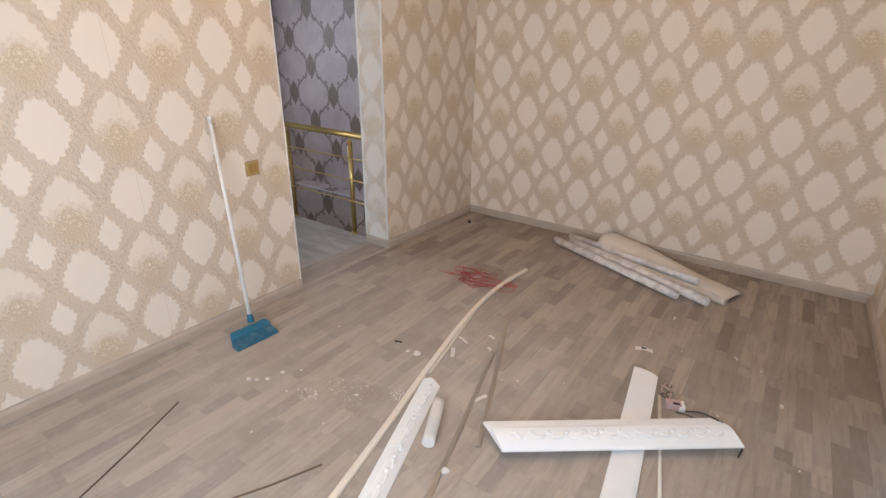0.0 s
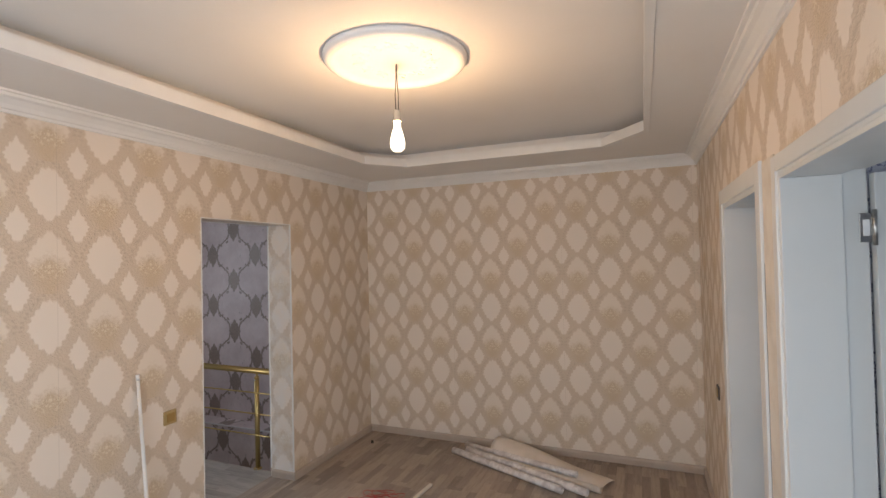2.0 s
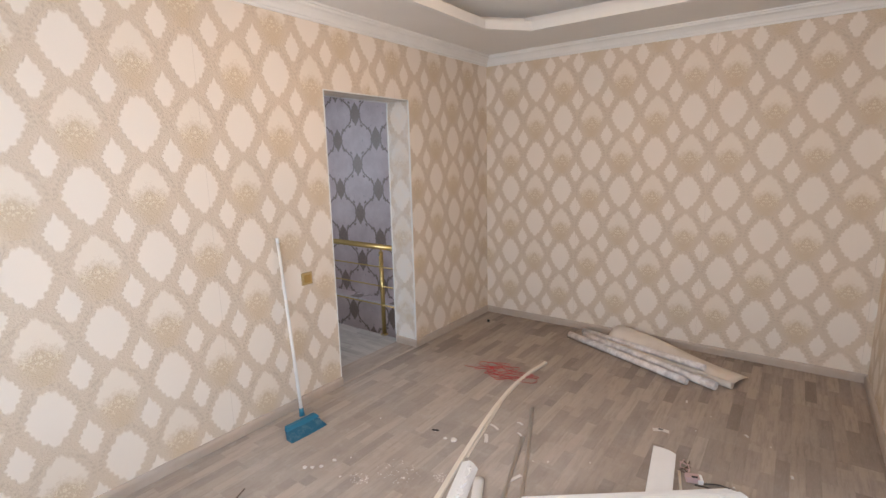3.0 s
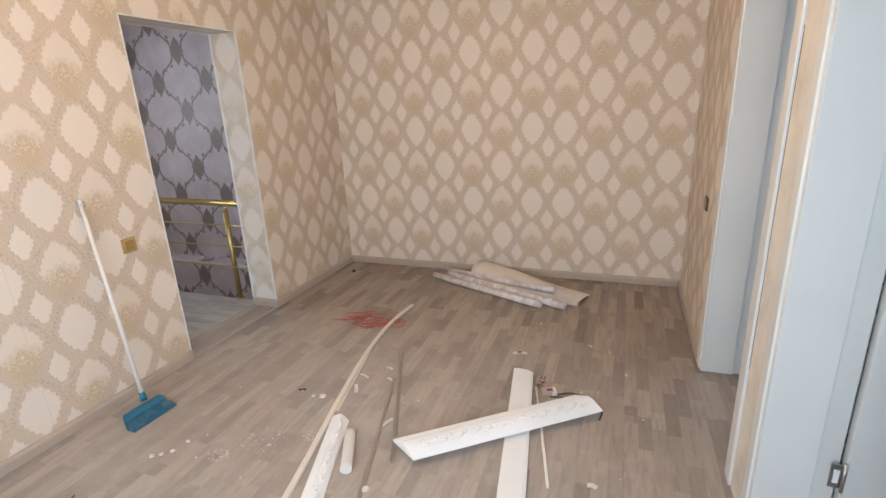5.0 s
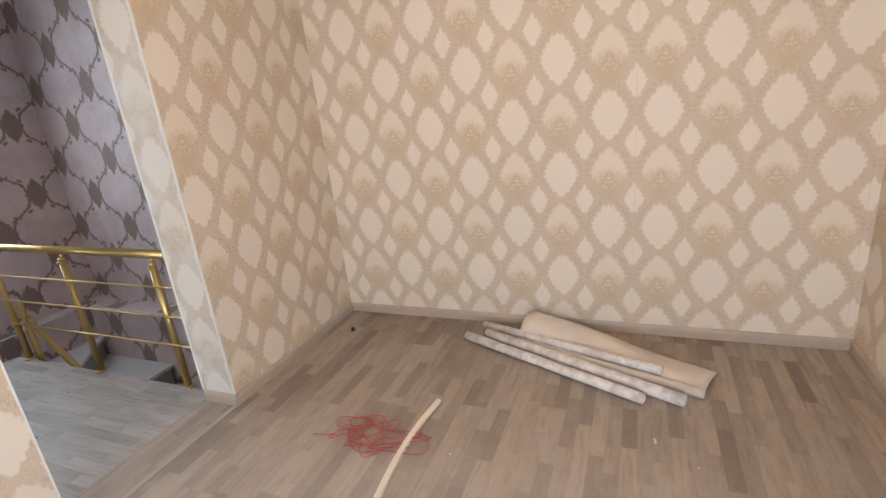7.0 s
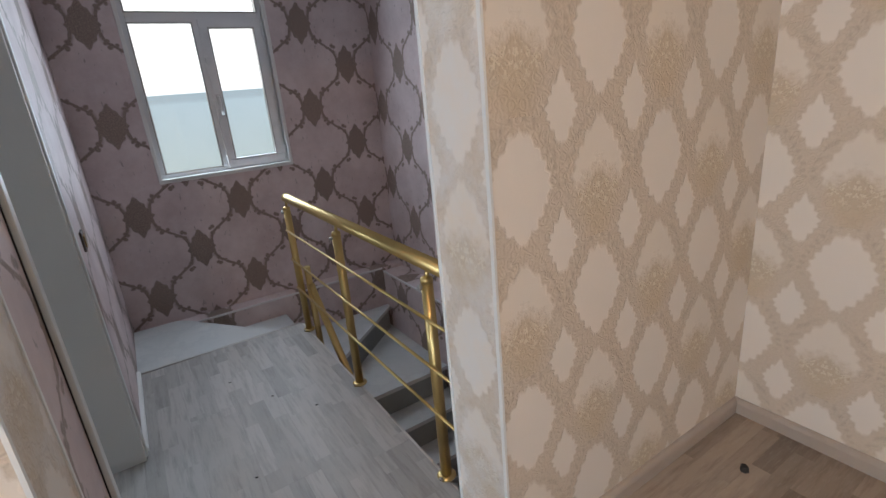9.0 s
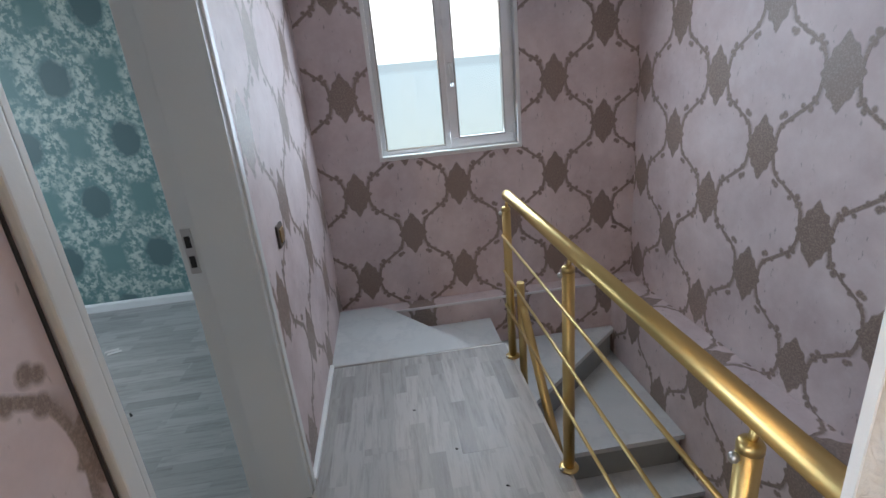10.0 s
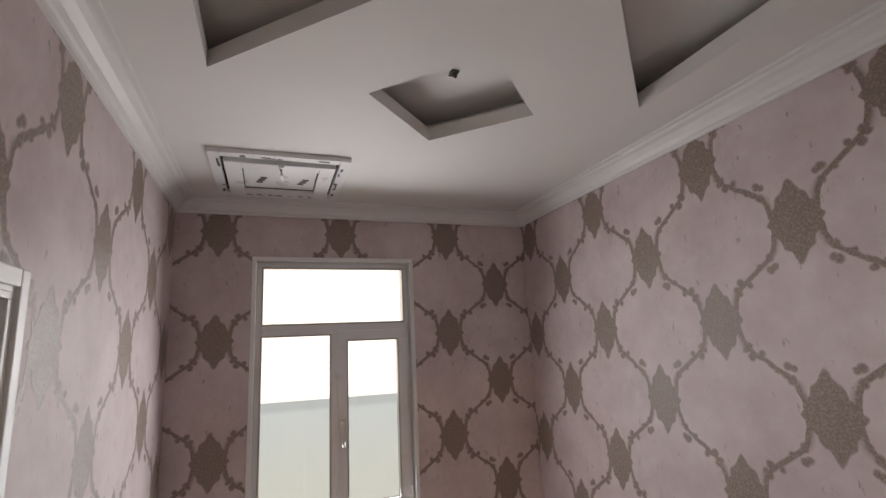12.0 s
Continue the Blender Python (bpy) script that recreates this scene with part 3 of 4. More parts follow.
skirting((WX, SY), (WX, HS), (1, 0))
skirting((WX, 3.065), (WX, NY), (1, 0))
skirting((WX, NY), (EX, NY), (0, -1))
skirting((EX, 3.035), (EX, NY), (-1, 0))
skirting((EX, SY), (EX, 0.78), (-1, 0))
skirting((HX + 0.02, 3.065), (WX + 0.018, 3.065), (0, -1))
skirting((-5.6, 1.0), (-5.6, 1.99), (1, 0), WHITE)
skirting((-5.6, SY), (-5.6, 1.0), (1, 0), WHITE)
skirting((-4.35, HS), (-3.57, HS), (0, 1), WHITE, 0.35)
skirting((1.15, 4.5), (3.6, 4.5), (0, -1), WHITE)

# white corner beads on the doorway
for nm, x in (("trim_doorway_room", WX), ("trim_doorway_hall", HX)):
    s = 1 if x == WX else -1
    bm = box(x - 0.010 * s, HS - 0.004, 0.0, x + 0.0025 * s, HS + 0.003, 2.1)
    box(x - 0.010 * s, 3.062, 0.066, x + 0.0025 * s, 3.069, 2.1, 0, bm)
    box(x - 0.010 * s, HS, 2.097, x + 0.0025 * s, 3.065, 2.104, 0, bm)
    tagged(part(nm, bm, WHITE), "white corner bead round the open doorway", "trim", kind="structure")

wire_dark = painted("dark_bronze", (0.075, 0.055, 0.045), (0.11, 0.085, 0.07), 0.45)

# ---- doors ----


def door_frame(name, along, t0, t1, b0, b1, top, face, stop, casing=0.075, label=""):
    """Lining, stops and casings of an opening in a wall across the other axis; face -1 or +1: the side with casings; stop: where the rebate begins."""
    ob = root(name, label, "door frame", kind="structure")

    def bar(nm, ta, tb, ba, bb, za, zb, bev=0.002):
        bm = box(ta, ba, za, tb, bb, zb, bev) if along == 1 else box(ba, ta, za, bb, tb, zb, bev)
        return part(nm, bm, DOORP, ob)

    lo, hi = min(t0, t1) - 0.006, max(t0, t1) + 0.006
    bar("lining", lo, hi, b0, b0 + 0.022, 0.0, top)
    bar("lining", lo, hi, b1 - 0.022, b1, 0.0, top)
    bar("lining_head", lo, hi, b0 + 0.022, b1 - 0.022, top - 0.022, top)
    s0, s1 = (lo, stop) if face < 0 else (stop, hi)
    bar("door_stop", s0, s1, b0 + 0.022, b0 + 0.036, 0.0, top - 0.036)
    bar("door_stop", s0, s1, b1 - 0.036, b1 - 0.022, 0.0, top - 0.036)
    bar("door_stop", s0, s1, b0 + 0.022, b1 - 0.022, top - 0.036, top - 0.022)
    f = min(t0, t1) if face < 0 else max(t0, t1)
    f0, f1 = sorted((f, f + 0.014 * face))
    bar("casing", f0, f1, b0 - casing, b0 + 0.010, 0.0, top + casing, 0.004)
    bar("casing", f0, f1, b1 - 0.010, b1 + casing, 0.0, top + casing, 0.004)
    bar("casing_head", f0, f1, b0 + 0.010, b1 - 0.010, top - 0.010, top + casing, 0.004)
    return ob


d1 = door_frame("door_1", 1, EX, 1.15, 2.07, 2.96, 2.07, -1, 1.09, 0.07, "white painted door frame without a leaf, room beyond")
d2 = door_frame("door_2", 1, EX, 1.15, 0.86, 1.77, 2.07, -1, 1.09, 0.045, "white painted door frame with its door open")
d3 = door_frame("door_3", 0, 1.99, HS, -3.54, -2.69, 2.01, 1, 2.045, 0.028, "white painted door frame onto the turquoise room")
part("joint_gap", box(EX - 0.004, 1.9945, 0.55, EX + 0.002, 1.9995, 1.75), DARK, d1, "dark open crack beside the casing")
part("joint_gap", box(-2.658, HS - 0.002, 0.15, -2.6535, HS + 0.003, 1.6), DARK, d3, "dark open crack beside the casing")


def strike_plate(parent, m):
    """A latch plate with two openings; lies in its own x-z plane."""
    ob = part("strike_plate", box(-0.014, -0.002, -0.07, 0.014, 0.003, 0.07, 0.0015), CHROME, parent, "steel strike plate", m)
    for z in (-0.032, 0.030):
        part("latch_hole", box(-0.008, -0.004, z - 0.018, 0.008, -0.0021, z + 0.018), DARK, ob)
    return ob


strike_plate(d3, pose(-3.515, 2.014, 0.975, 0, 0, 90))
part("keeper", box(1.147, 2.909, 0.965, 1.166, 2.933, 1.05, 0.004), wire_dark, d1, "dark bronze latch keeper")

leaf = root("door", "white panelled door standing open against the next room's wall", "door", pose(1.165, 1.742, 0.012))
part("leaf", box(0.0, -0.02, 0.0, 0.80, 0.02, 2.02, 0.003), DOORP, leaf)
for px0, px1, pz0, pz1 in ((0.11, 0.69, 0.18, 0.85), (0.11, 0.69, 1.02, 1.86)):
    bm = box(px0, -0.027, pz0, px1, -0.0205, pz0 + 0.03, 0.003)
    box(px0, -0.027, pz1 - 0.03, px1, -0.0205, pz1, 0.003, bm)
    box(px0, -0.027, pz0 + 0.03, px0 + 0.03, -0.0205, pz1 - 0.03, 0.003, bm)
    box(px1 - 0.03, -0.027, pz0 + 0.03, px1, -0.0205, pz1 - 0.03, 0.003, bm)
    part("panel_moulding", bm, DOORP, leaf)
for hz in (0.34, 1.85):
    hg = part("hinge", box(-0.042, -0.026, hz - 0.045, -0.004, -0.021, hz + 0.045, 0.001), CHROME, leaf, "steel hinge with an open leaf")
    part("hinge_pin", tube([(-0.006, -0.03, hz - 0.055), (-0.006, -0.03, hz + 0.055)], 0.006), CHROME, hg)
    part("hinge_slot", box(-0.034, -0.029, hz - 0.025, -0.018, -0.0262, hz + 0.025), PVC, hg)

BARE = painted("bare_strip", (0.72, 0.68, 0.61), (0.50, 0.44, 0.36), 0.75, 7.0, 0.8, 90, 0.002)
tagged(part("trim_bare_strip", box(EX - 0.004, 1.816, 0.0, EX + 0.001, 1.9925, 2.13), BARE), "pale stained strip of bare plaster between the door frames", "plaster strip", kind="structure")
tagged(part("trim_threshold_stairs", box(-4.358, 2.20, -0.001, -4.344, 3.12, 0.004, 0.0015), CHROME), "thin metal edge strip between laminate and marble", "threshold", kind="structure")
tagged(part("trim_threshold_doorway", box(WX - 0.012, HS, -0.001, WX + 0.012, 3.065, 0.004, 0.0015), SKIRT), "narrow laminate joint strip across the doorway", "threshold", kind="structure")

# ---- window of the stair hall ----
win = root("window_1", "white plastic window, two lower sashes under a fixed light", "window", kind="structure")


def frame_ring(y0, y1, z0, z1, x0, x1, w, mat, parent, name, label=""):
    bm = box(x0, y0, z0, x1, y1, z0 + w, 0.004)
    box(x0, y0, z1 - w, x1, y1, z1, 0.004, bm)
    box(x0, y0, z0 + w, x1, y0 + w, z1 - w, 0.004, bm)
    box(x0, y1 - w, z0 + w, x1, y1, z1 - w, 0.004, bm)
    return part(name, bm, mat, parent, label)


frame_ring(2.602, 3.468, 0.952, 2.348, -5.25, -5.19, 0.032, PVC, win, "window_frame")
part("transom", box(-5.248, 2.634, 1.935, -5.188, 3.436, 1.997, 0.003), PVC, win)
part("mullion", box(-5.247, 3.005, 0.984, -5.187, 3.05, 1.935, 0.003), PVC, win)
sash = frame_ring(3.04, 3.448, 0.968, 1.955, -5.236, -5.170, 0.056, PVC, win, "sash")
part("handle", box(-5.171, 3.052, 1.40, -5.156, 3.082, 1.475, 0.005), SATIN, sash, "pale satin window handle")
part("handle_lever", tube([(-5.158, 3.066, 1.455), (-5.125, 3.066, 1.455), (-5.118, 3.066, 1.445), (-5.116, 3.066, 1.335)], [0.011, 0.011, 0.012, 0.009], 10), SATIN, sash)
for hz in (1.03, 1.86):
    part("sash_hinge", tube([(-5.176, 3.455, hz - 0.05), (-5.176, 3.455, hz + 0.05)], 0.009, 8), PVC, sash)
for y0, y1, z0, z1 in ((2.632, 3.438, 1.995, 2.318), (2.632, 3.007, 0.982, 1.937), (3.094, 3.394, 1.022, 1.901)):
    pane = part("pane", box(-5.222, y0, z0, -5.216, y1, z1), GLASS, win)
    pane.visible_shadow = False
    g = frame_ring(y0 - 0.002, y1 + 0.002, z0 - 0.002, z1 + 0.002, -5.212, -5.185 if y1 < 3.02 or z0 > 1.9 else -5.168, 0.010, CHROME, win, "gasket", "grey glazing seal")
frame_ring(2.578, 3.492, 0.928, 2.372, -5.152, -5.138, 0.024, WHITE, win, "window_trim", "thin white edge trim")
part("window_sill", box(-5.19, 2.60, 0.945, -5.125, 3.47, 0.957, 0.003), WHITE, win)

# emissive panel: white sky, grey band and daylit wall painted as glow
k = Mat("backdrop_glow", 0.9)
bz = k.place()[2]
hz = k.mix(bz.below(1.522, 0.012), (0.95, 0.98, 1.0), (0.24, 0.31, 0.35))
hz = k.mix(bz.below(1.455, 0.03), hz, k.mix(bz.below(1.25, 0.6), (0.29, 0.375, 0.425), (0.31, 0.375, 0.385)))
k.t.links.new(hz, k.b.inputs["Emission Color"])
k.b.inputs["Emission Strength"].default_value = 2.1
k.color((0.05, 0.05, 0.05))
tagged(part("backdrop", box(-5.95, 0.6, -1.0, -5.92, 5.6, 4.2), k.m), "glowing backdrop painted with hazy white daylight over a pale neighbouring wall", "backdrop", kind="structure")

# ---- stairs ----
RISER = painted("grey_stone_riser", (0.26, 0.28, 0.27), (0.36, 0.37, 0.35), 0.45, 6.0, 0.6)
ledge = painted("ledge_edge", (0.72, 0.70, 0.70), (0.6, 0.57, 0.57), 0.5)
slab_face = part("slab_edge", box(-4.35, 3.13, -0.25, HX, 3.145, -0.0095), PLASTER)
tagged(slab_face, "grey plastered slab edge beside the stairs", "slab edge", kind="structure")
LY, LZ = 4.068, -0.078                          # inner face and top of the ledge beside the stairs
tagged(part("wall_ledge_north", box(HW + 0.12, LY, -2.3, HX, 4.264, LZ - 0.004), VINE_X), "papered lower wall with a ledge beside the stairs", "wall", kind="structure")
tagged(part("wall_ledge_west", box(HW + 0.001, HS, -2.3, HW + 0.12, 4.264, -0.054), VINE_Y), "papered lower wall with a ledge under the window", "wall", kind="structure")
tagged(part("trim_ledge_north", box(HW + 0.125, LY - 0.007, LZ - 0.013, HX, LY + 0.006, LZ + 0.001, 0.002), ledge), "white edge trim on the ledge", "trim", kind="structure")
tagged(part("trim_ledge_west", box(HW + 0.115, 2.50, -0.064, HW + 0.127, LY - 0.007, -0.049, 0.002), ledge), "white edge trim on the ledge", "trim", kind="structure")
tagged(part("trim_ledge_top_north", box(HW + 0.128, LY + 0.007, LZ - 0.004, HX, 4.263, LZ - 0.001), VINE_TOP_X), "papered top of the ledge, pattern turned over its edge", "ledge", kind="structure")
tagged(part("trim_ledge_top_west", box(HW + 0.002, HS, -0.053, HW + 0.114, 4.263, -0.050), VINE_TOP_Y), "papered top of the ledge under the window", "ledge", kind="structure")
stairs = root("staircase", "winding staircase with pale marble treads and grey risers", "staircase")
RISE, GOING = 0.198, 0.205
TREADS = [
    [(-4.352, 2.192), (-4.352, 2.975), (-4.97, 2.52), (-5.028, 2.45), (-5.028, 2.192)],
    [(-4.352, 2.93), (-4.97, 2.46), (-5.028, 2.40), (-5.028, 3.19), (-4.34, 3.185)],
    [(-4.30, 3.12), (-5.028, 3.16), (-5.028, LY - 0.002), (-4.98, LY - 0.002), (-4.25, 3.20), (-4.25, 3.148)],
    [(-4.29, 3.148), (-5.02, LY - 0.002), (-4.10, LY - 0.002), (-4.10, 3.148)],
]
for i in range(8):
    x = -4.125 + GOING * i
    TREADS.append([(x, 3.148), (x, LY - 0.002), (x + GOING + 0.025, LY - 0.002), (x + GOING + 0.025, 3.148)])
for i, poly in enumerate(TREADS):
    z = -RISE * i - 0.002
    part("tread", prism(poly, z - 0.03, z), MARBLE, stairs)
    cx, cy = sum(p[0] for p in poly) / len(poly), sum(p[1] for p in poly) / len(poly)
    inner = [(cx + (x - cx) * 0.955, cy + (y - cy) * 0.955) for x, y in poly]
    part("riser", prism(inner, z - 0.24, z - 0.0305), RISER, stairs)

# ---- railing ----
RY = 3.152
rail = root("railing", "brushed gold metal railing with three horizontal bars", "railing")
part("handrail", tube([(-4.215, RY, 0.852), (-4.19, RY, 0.852), (HX, RY, 0.842)], 0.025, 20), GOLD, rail)
cap = part("end_cap", lathe([(0.001, 0), (0.018, 0.001), (0.026, 0.006), (0.0275, 0.014), (0.026, 0.022)], 20), GOLD, rail, "", pose(-4.234, RY, 0.852, 0, 90, 0))
for x in (-4.215, -3.435, -2.645):
    post = part("post", tube([(x, 3.14, 0.0), (x, 3.14, 0.792)], 0.0205, 18), GOLD, rail)
    part("pin", tube([(x, 3.14, 0.79), (x, 3.147, 0.83)], 0.008, 8), GOLD, post)
    part("bracket_end", lathe([(0.002, 0), (0.008, 0.002), (0.010, 0.008), (0.008, 0.014), (0.002, 0.016)], 12), CHROME, post, "bright steel bracket end", pose(x, 3.121, 0.772, 90, 0, 0))
    part("base_flange", lathe([(0.036, 0.0), (0.036, 0.004), (0.030, 0.009), (0.0215, 0.011)], 20), GOLD, post, "", pose(x, 3.14, 0.0))
    part("top_cap", lathe([(0.0215, 0.782), (0.0215, 0.794), (0.017, 0.801), (0.006, 0.803)], 18), GOLD, post, "", pose(x, 3.14, 0.0))
    part("screw", lathe([(0.008, 0), (0.0075, 0.005), (0.003, 0.007)], 10), CHROME, post, "", pose(x + 0.012, 3.108, 0.006))
    for z in (0.662, 0.480, 0.297):
        part("clip", tube([(x, 3.118, z), (x, 3.158, z)], 0.010, 10), GOLD, post)
for z in (0.662, 0.480, 0.297):
    part("bar", tube([(-4.215, 3.116, z), (-3.3, 3.116, z), (HX + 0.001, 3.116, z)], 0.006, 10), GOLD, rail)
newel = root("stair_railing", "gold metal newel and sloping handrail along the descending stairs", "railing")
NX, NZ = -4.19, -0.396
part("newel", tube([(NX, 3.188, NZ), (NX, 3.188, 0.42)], 0.0195, 16), GOLD, newel)
part("base_flange", lathe([(0.036, 0.0), (0.036, 0.004), (0.030, 0.009), (0.0215, 0.011)], 20), GOLD, newel, "", pose(NX, 3.188, NZ))
part("bracket", tube([(NX, 3.188, 0.285), (NX + 0.05, 3.188, 0.275)], 0.010, 10), GOLD, newel)
part("handrail", tube([(NX + 0.03, 3.188, 0.31), (NX + 0.06, 3.188, 0.27), (-2.60, 3.188, -1.19)], 0.021, 16), GOLD, newel)

# ---- switches ----


def wall_switch(m, plate_mat, key_mat, label):
    ob = root("light_switch", label, "switch", m, "light switches")
    fr = part("frame", box(-0.042, -0.009, -0.042, 0.042, 0.0, 0.042, 0.003), plate_mat, ob)
    part("rocker", box(-0.026, -0.014, -0.026, 0.026, -0.009, 0.026, 0.002), key_mat, ob)
    return ob


SW_KEY = painted("amber_plastic", (0.36, 0.22, 0.07), (0.30, 0.18, 0.055), 0.35)
wall_switch(pose(WX, 1.943, 0.865, 0, 0, 90), painted("gold_plastic", (0.44, 0.31, 0.14), (0.36, 0.25, 0.11), 0.35), SW_KEY, "bronze square wall switch beside the doorway")
wall_switch(pose(EX, 3.40, 0.895, 0, 0, -90), wire_dark, BRONZE, "bronze square wall switch by the white door frame")
wall_switch(pose(-3.862, HS, 0.897, 0, 0, 180), wire_dark, BRONZE, "bronze square wall switch in the stair hall")

# ---- ceiling rose and bulb ----
rose = root("ceiling_rose", "round white plaster ceiling rose with moulded rim", "ceiling rose", pose(-0.54, 1.85, 2.735))
part("disc", lathe([(0.335, 0.0), (0.335, -0.012), (0.325, -0.028), (0.305, -0.036), (0.285, -0.03), (0.275, -0.018), (0.255, -0.014), (0.20, -0.012), (0.12, -0.014), (0.085, -0.022), (0.06, -0.026), (0.03, -0.026), (0.001, -0.026)], 64), FOAM, rose)
for i in range(24):
    a = 2 * math.pi * i / 24
    turn = 1 if i % 2 else -1
    scroll = []
    for q in range(11):
        w = q / 10 * 4.6
        rr = 0.030 * (1 - 0.07 * q)
        cx, cy = 0.165 + 0.012 * turn + rr * math.cos(w), turn * rr * 0.8 * math.sin(w)
        scroll.append((cx * math.cos(a) - cy * math.sin(a), cx * math.sin(a) + cy * math.cos(a), -0.015))
    part("scroll", tube(scroll, [0.003 + 0.0045 * math.sin(math.pi * q / 10) for q in range(11)], 6), FOAM, rose)
lampth = root("pendant_bulb", "lit bare warm bulb in a white holder on two wires", "lamp", pose(-0.54, 1.85, 2.709))
wire_mat = painted("cable_grey", (0.05, 0.045, 0.04), (0.09, 0.08, 0.07), 0.6)
part("wire", tube([(0, 0, 0.0), (-0.004, 0.001, -0.08), (-0.008, 0, -0.14), (-0.006, 0, -0.215)], 0.0022, 6), wire_mat, lampth)
part("wire", tube([(0.002, 0, 0.0), (0.003, 0.001, -0.08), (0.009, 0, -0.15), (0.008, 0, -0.215)], 0.0022, 6), wire_mat, lampth)
HOLDER = painted("holder_ceramic", (0.52, 0.49, 0.44), (0.42, 0.39, 0.35), 0.4)
part("holder", lathe([(0.012, -0.215), (0.017, -0.22), (0.018, -0.262), (0.019, -0.272)], 18), HOLDER, lampth)
LIT = glow("lit_bulb", (1.0, 0.86, 0.62), 6.0)
glassb = part("bulb", lathe([(0.014, -0.273), (0.0165, -0.276), (0.0165, -0.292), (0.0155, -0.297), (0.024, -0.318), (0.031, -0.345), (0.0345, -0.372), (0.032, -0.394), (0.021, -0.408), (0.002, -0.412)], 24), LIT, lampth, "glowing frosted bulb")
glassb.visible_shadow = False

# ---- ceiling hatch and hook in the hall ----
TAPE = painted("tape_print", (0.10, 0.09, 0.09), (0.16, 0.14, 0.14), 0.6)
hatch = root("ceiling_hatch", "white plastic roof hatch, protective printed film still on", "hatch", pose(-4.67, 2.71, 2.685))


def flat_ring(x0, y0, x1, y1, w, z0, z1, mat, name, bev=0.004):
    bm = box(x0, y0, z0, x1, y0 + w, z1, bev)
    box(x0, y1 - w, z0, x1, y1, z1, bev, bm)
    box(x0, y0 + w, z0, x0 + w, y1 - w, z1, bev, bm)
    box(x1 - w, y0 + w, z0, x1, y1 - w, z1, bev, bm)
    return part(name, bm, mat, hatch)


flat_ring(-0.285, -0.295, 0.285, 0.295, 0.045, -0.022, 0.002, PVC, "outer_frame")
part("shadow_gap", box(-0.24, -0.25, -0.006, 0.24, 0.25, 0.001), DARK, hatch)
flat_ring(-0.22, -0.235, 0.215, 0.235, 0.07, -0.034, -0.007, PVC, "sash")
part("panel", box(-0.149, -0.164, -0.02, 0.144, 0.164, -0.0075), PVC, hatch)
part("seal", box(-0.152, -0.167, -0.0235, -0.146, 0.167, -0.0075), DARK, hatch)
part("seal", box(-0.152, -0.167, -0.0235, 0.147, -0.161, -0.0075), DARK, hatch)
part("seal", box(-0.152, 0.161, -0.0235, 0.147, 0.167, -0.0075), DARK, hatch)
lever = part("handle", box(0.175, -0.012, -0.048, 0.225, 0.012, -0.034, 0.003), PVC, hatch, "white lever handle")
part("handle_lever", tube([(0.20, 0, -0.046), (0.20, 0, -0.07), (0.12, 0.004, -0.072)], 0.007, 8), PVC, lever)
rng = random.Random(4)
for i in range(26):
    side = i % 4
    q = rng.uniform(-0.24, 0.2)
    ln = rng.uniform(0.012, 0.05)
    w = rng.uniform(0.006, 0.012)
    o = 0.262 + rng.uniform(-0.006, 0.006)
    x0, y0, x1, y1 = ((q, -o - w / 2, q + ln, -o + w / 2), (q, o - w / 2, q + ln, o + w / 2), (-o - w / 2, q, -o + w / 2, q + ln), (o - w / 2, q, o + w / 2, q + ln))[side]
    part("print_mark", box(x0, y0, -0.0236, x1, y1, -0.0221), TAPE, hatch)
for i in range(6):
    y = (-0.11, -0.10, -0.09, 0.08, 0.09, 0.10)[i]
    part("print_mark", box(-0.07 + 0.03 * (i % 3), y, -0.0216, -0.045 + 0.03 * (i % 3), y + 0.03, -0.0202), TAPE, hatch)
hook = root("ceiling_hook", "small dark cable outlet in the square ceiling recess", "cable outlet", pose(CX, CY, 2.8115))
part("outlet", tube([(0, 0, 0), (0, 0, -0.012), (0.006, 0.004, -0.018)], 0.007, 8), wire_mat, hook)
part("outlet_box", box(-0.02, -0.015, -0.006, 0.02, 0.015, 0.0, 0.002), wire_mat, hook)

# ---- things on the living room floor ----
WOODSTRIP = painted("pale_trunking", (0.76, 0.70, 0.61), (0.66, 0.60, 0.51), 0.5, 5.0, 0.6)
PAPERBACK = painted("paper_back", (0.72, 0.69, 0.66), (0.60, 0.56, 0.53), 0.8, 6.0, 0.6)
ROLLPAPER = Mat("rolled_damask", 0.6)
kn = ((ROLLPAPER.noise(14, 4, rough=0.65) - 0.5) * 5.0 + 0.5).op("ADD", 0.0, clamp=True)
ROLLPAPER.color(ROLLPAPER.mix(kn, (0.80, 0.76, 0.74), (0.58, 0.53, 0.51))).bump(kn, 0.002, 0.6)
ROLLPAPER = ROLLPAPER.m
TEALP = painted("teal_plastic", (0.006, 0.14, 0.24), (0.02, 0.20, 0.31), 0.4, 14.0, 0.6)
BRISTLE = Mat("teal_bristles", 0.6)
bn = BRISTLE.noise(60, 3, stretch=(6, 6, 0.6))
dn = ((BRISTLE.noise(22, 4) - 0.52) * 4.0).op("ADD", 0.0, clamp=True)
BRISTLE.color(BRISTLE.mix(dn * 0.8, BRISTLE.mix(bn, (0.003, 0.075, 0.14), (0.008, 0.13, 0.22)), (0.13, 0.22, 0.26))).bump(bn, 0.004, 0.9)
BRISTLE = BRISTLE.m
REDW = painted("red_wire", (0.52, 0.06, 0.06), (0.36, 0.03, 0.035), 0.45)
STEELROD = metal("galvanised_strip", (0.58, 0.55, 0.51), (0.46, 0.43, 0.40), 0.5)
RUST = painted("rusty_rod", (0.16, 0.11, 0.08), (0.09, 0.06, 0.05), 0.7)
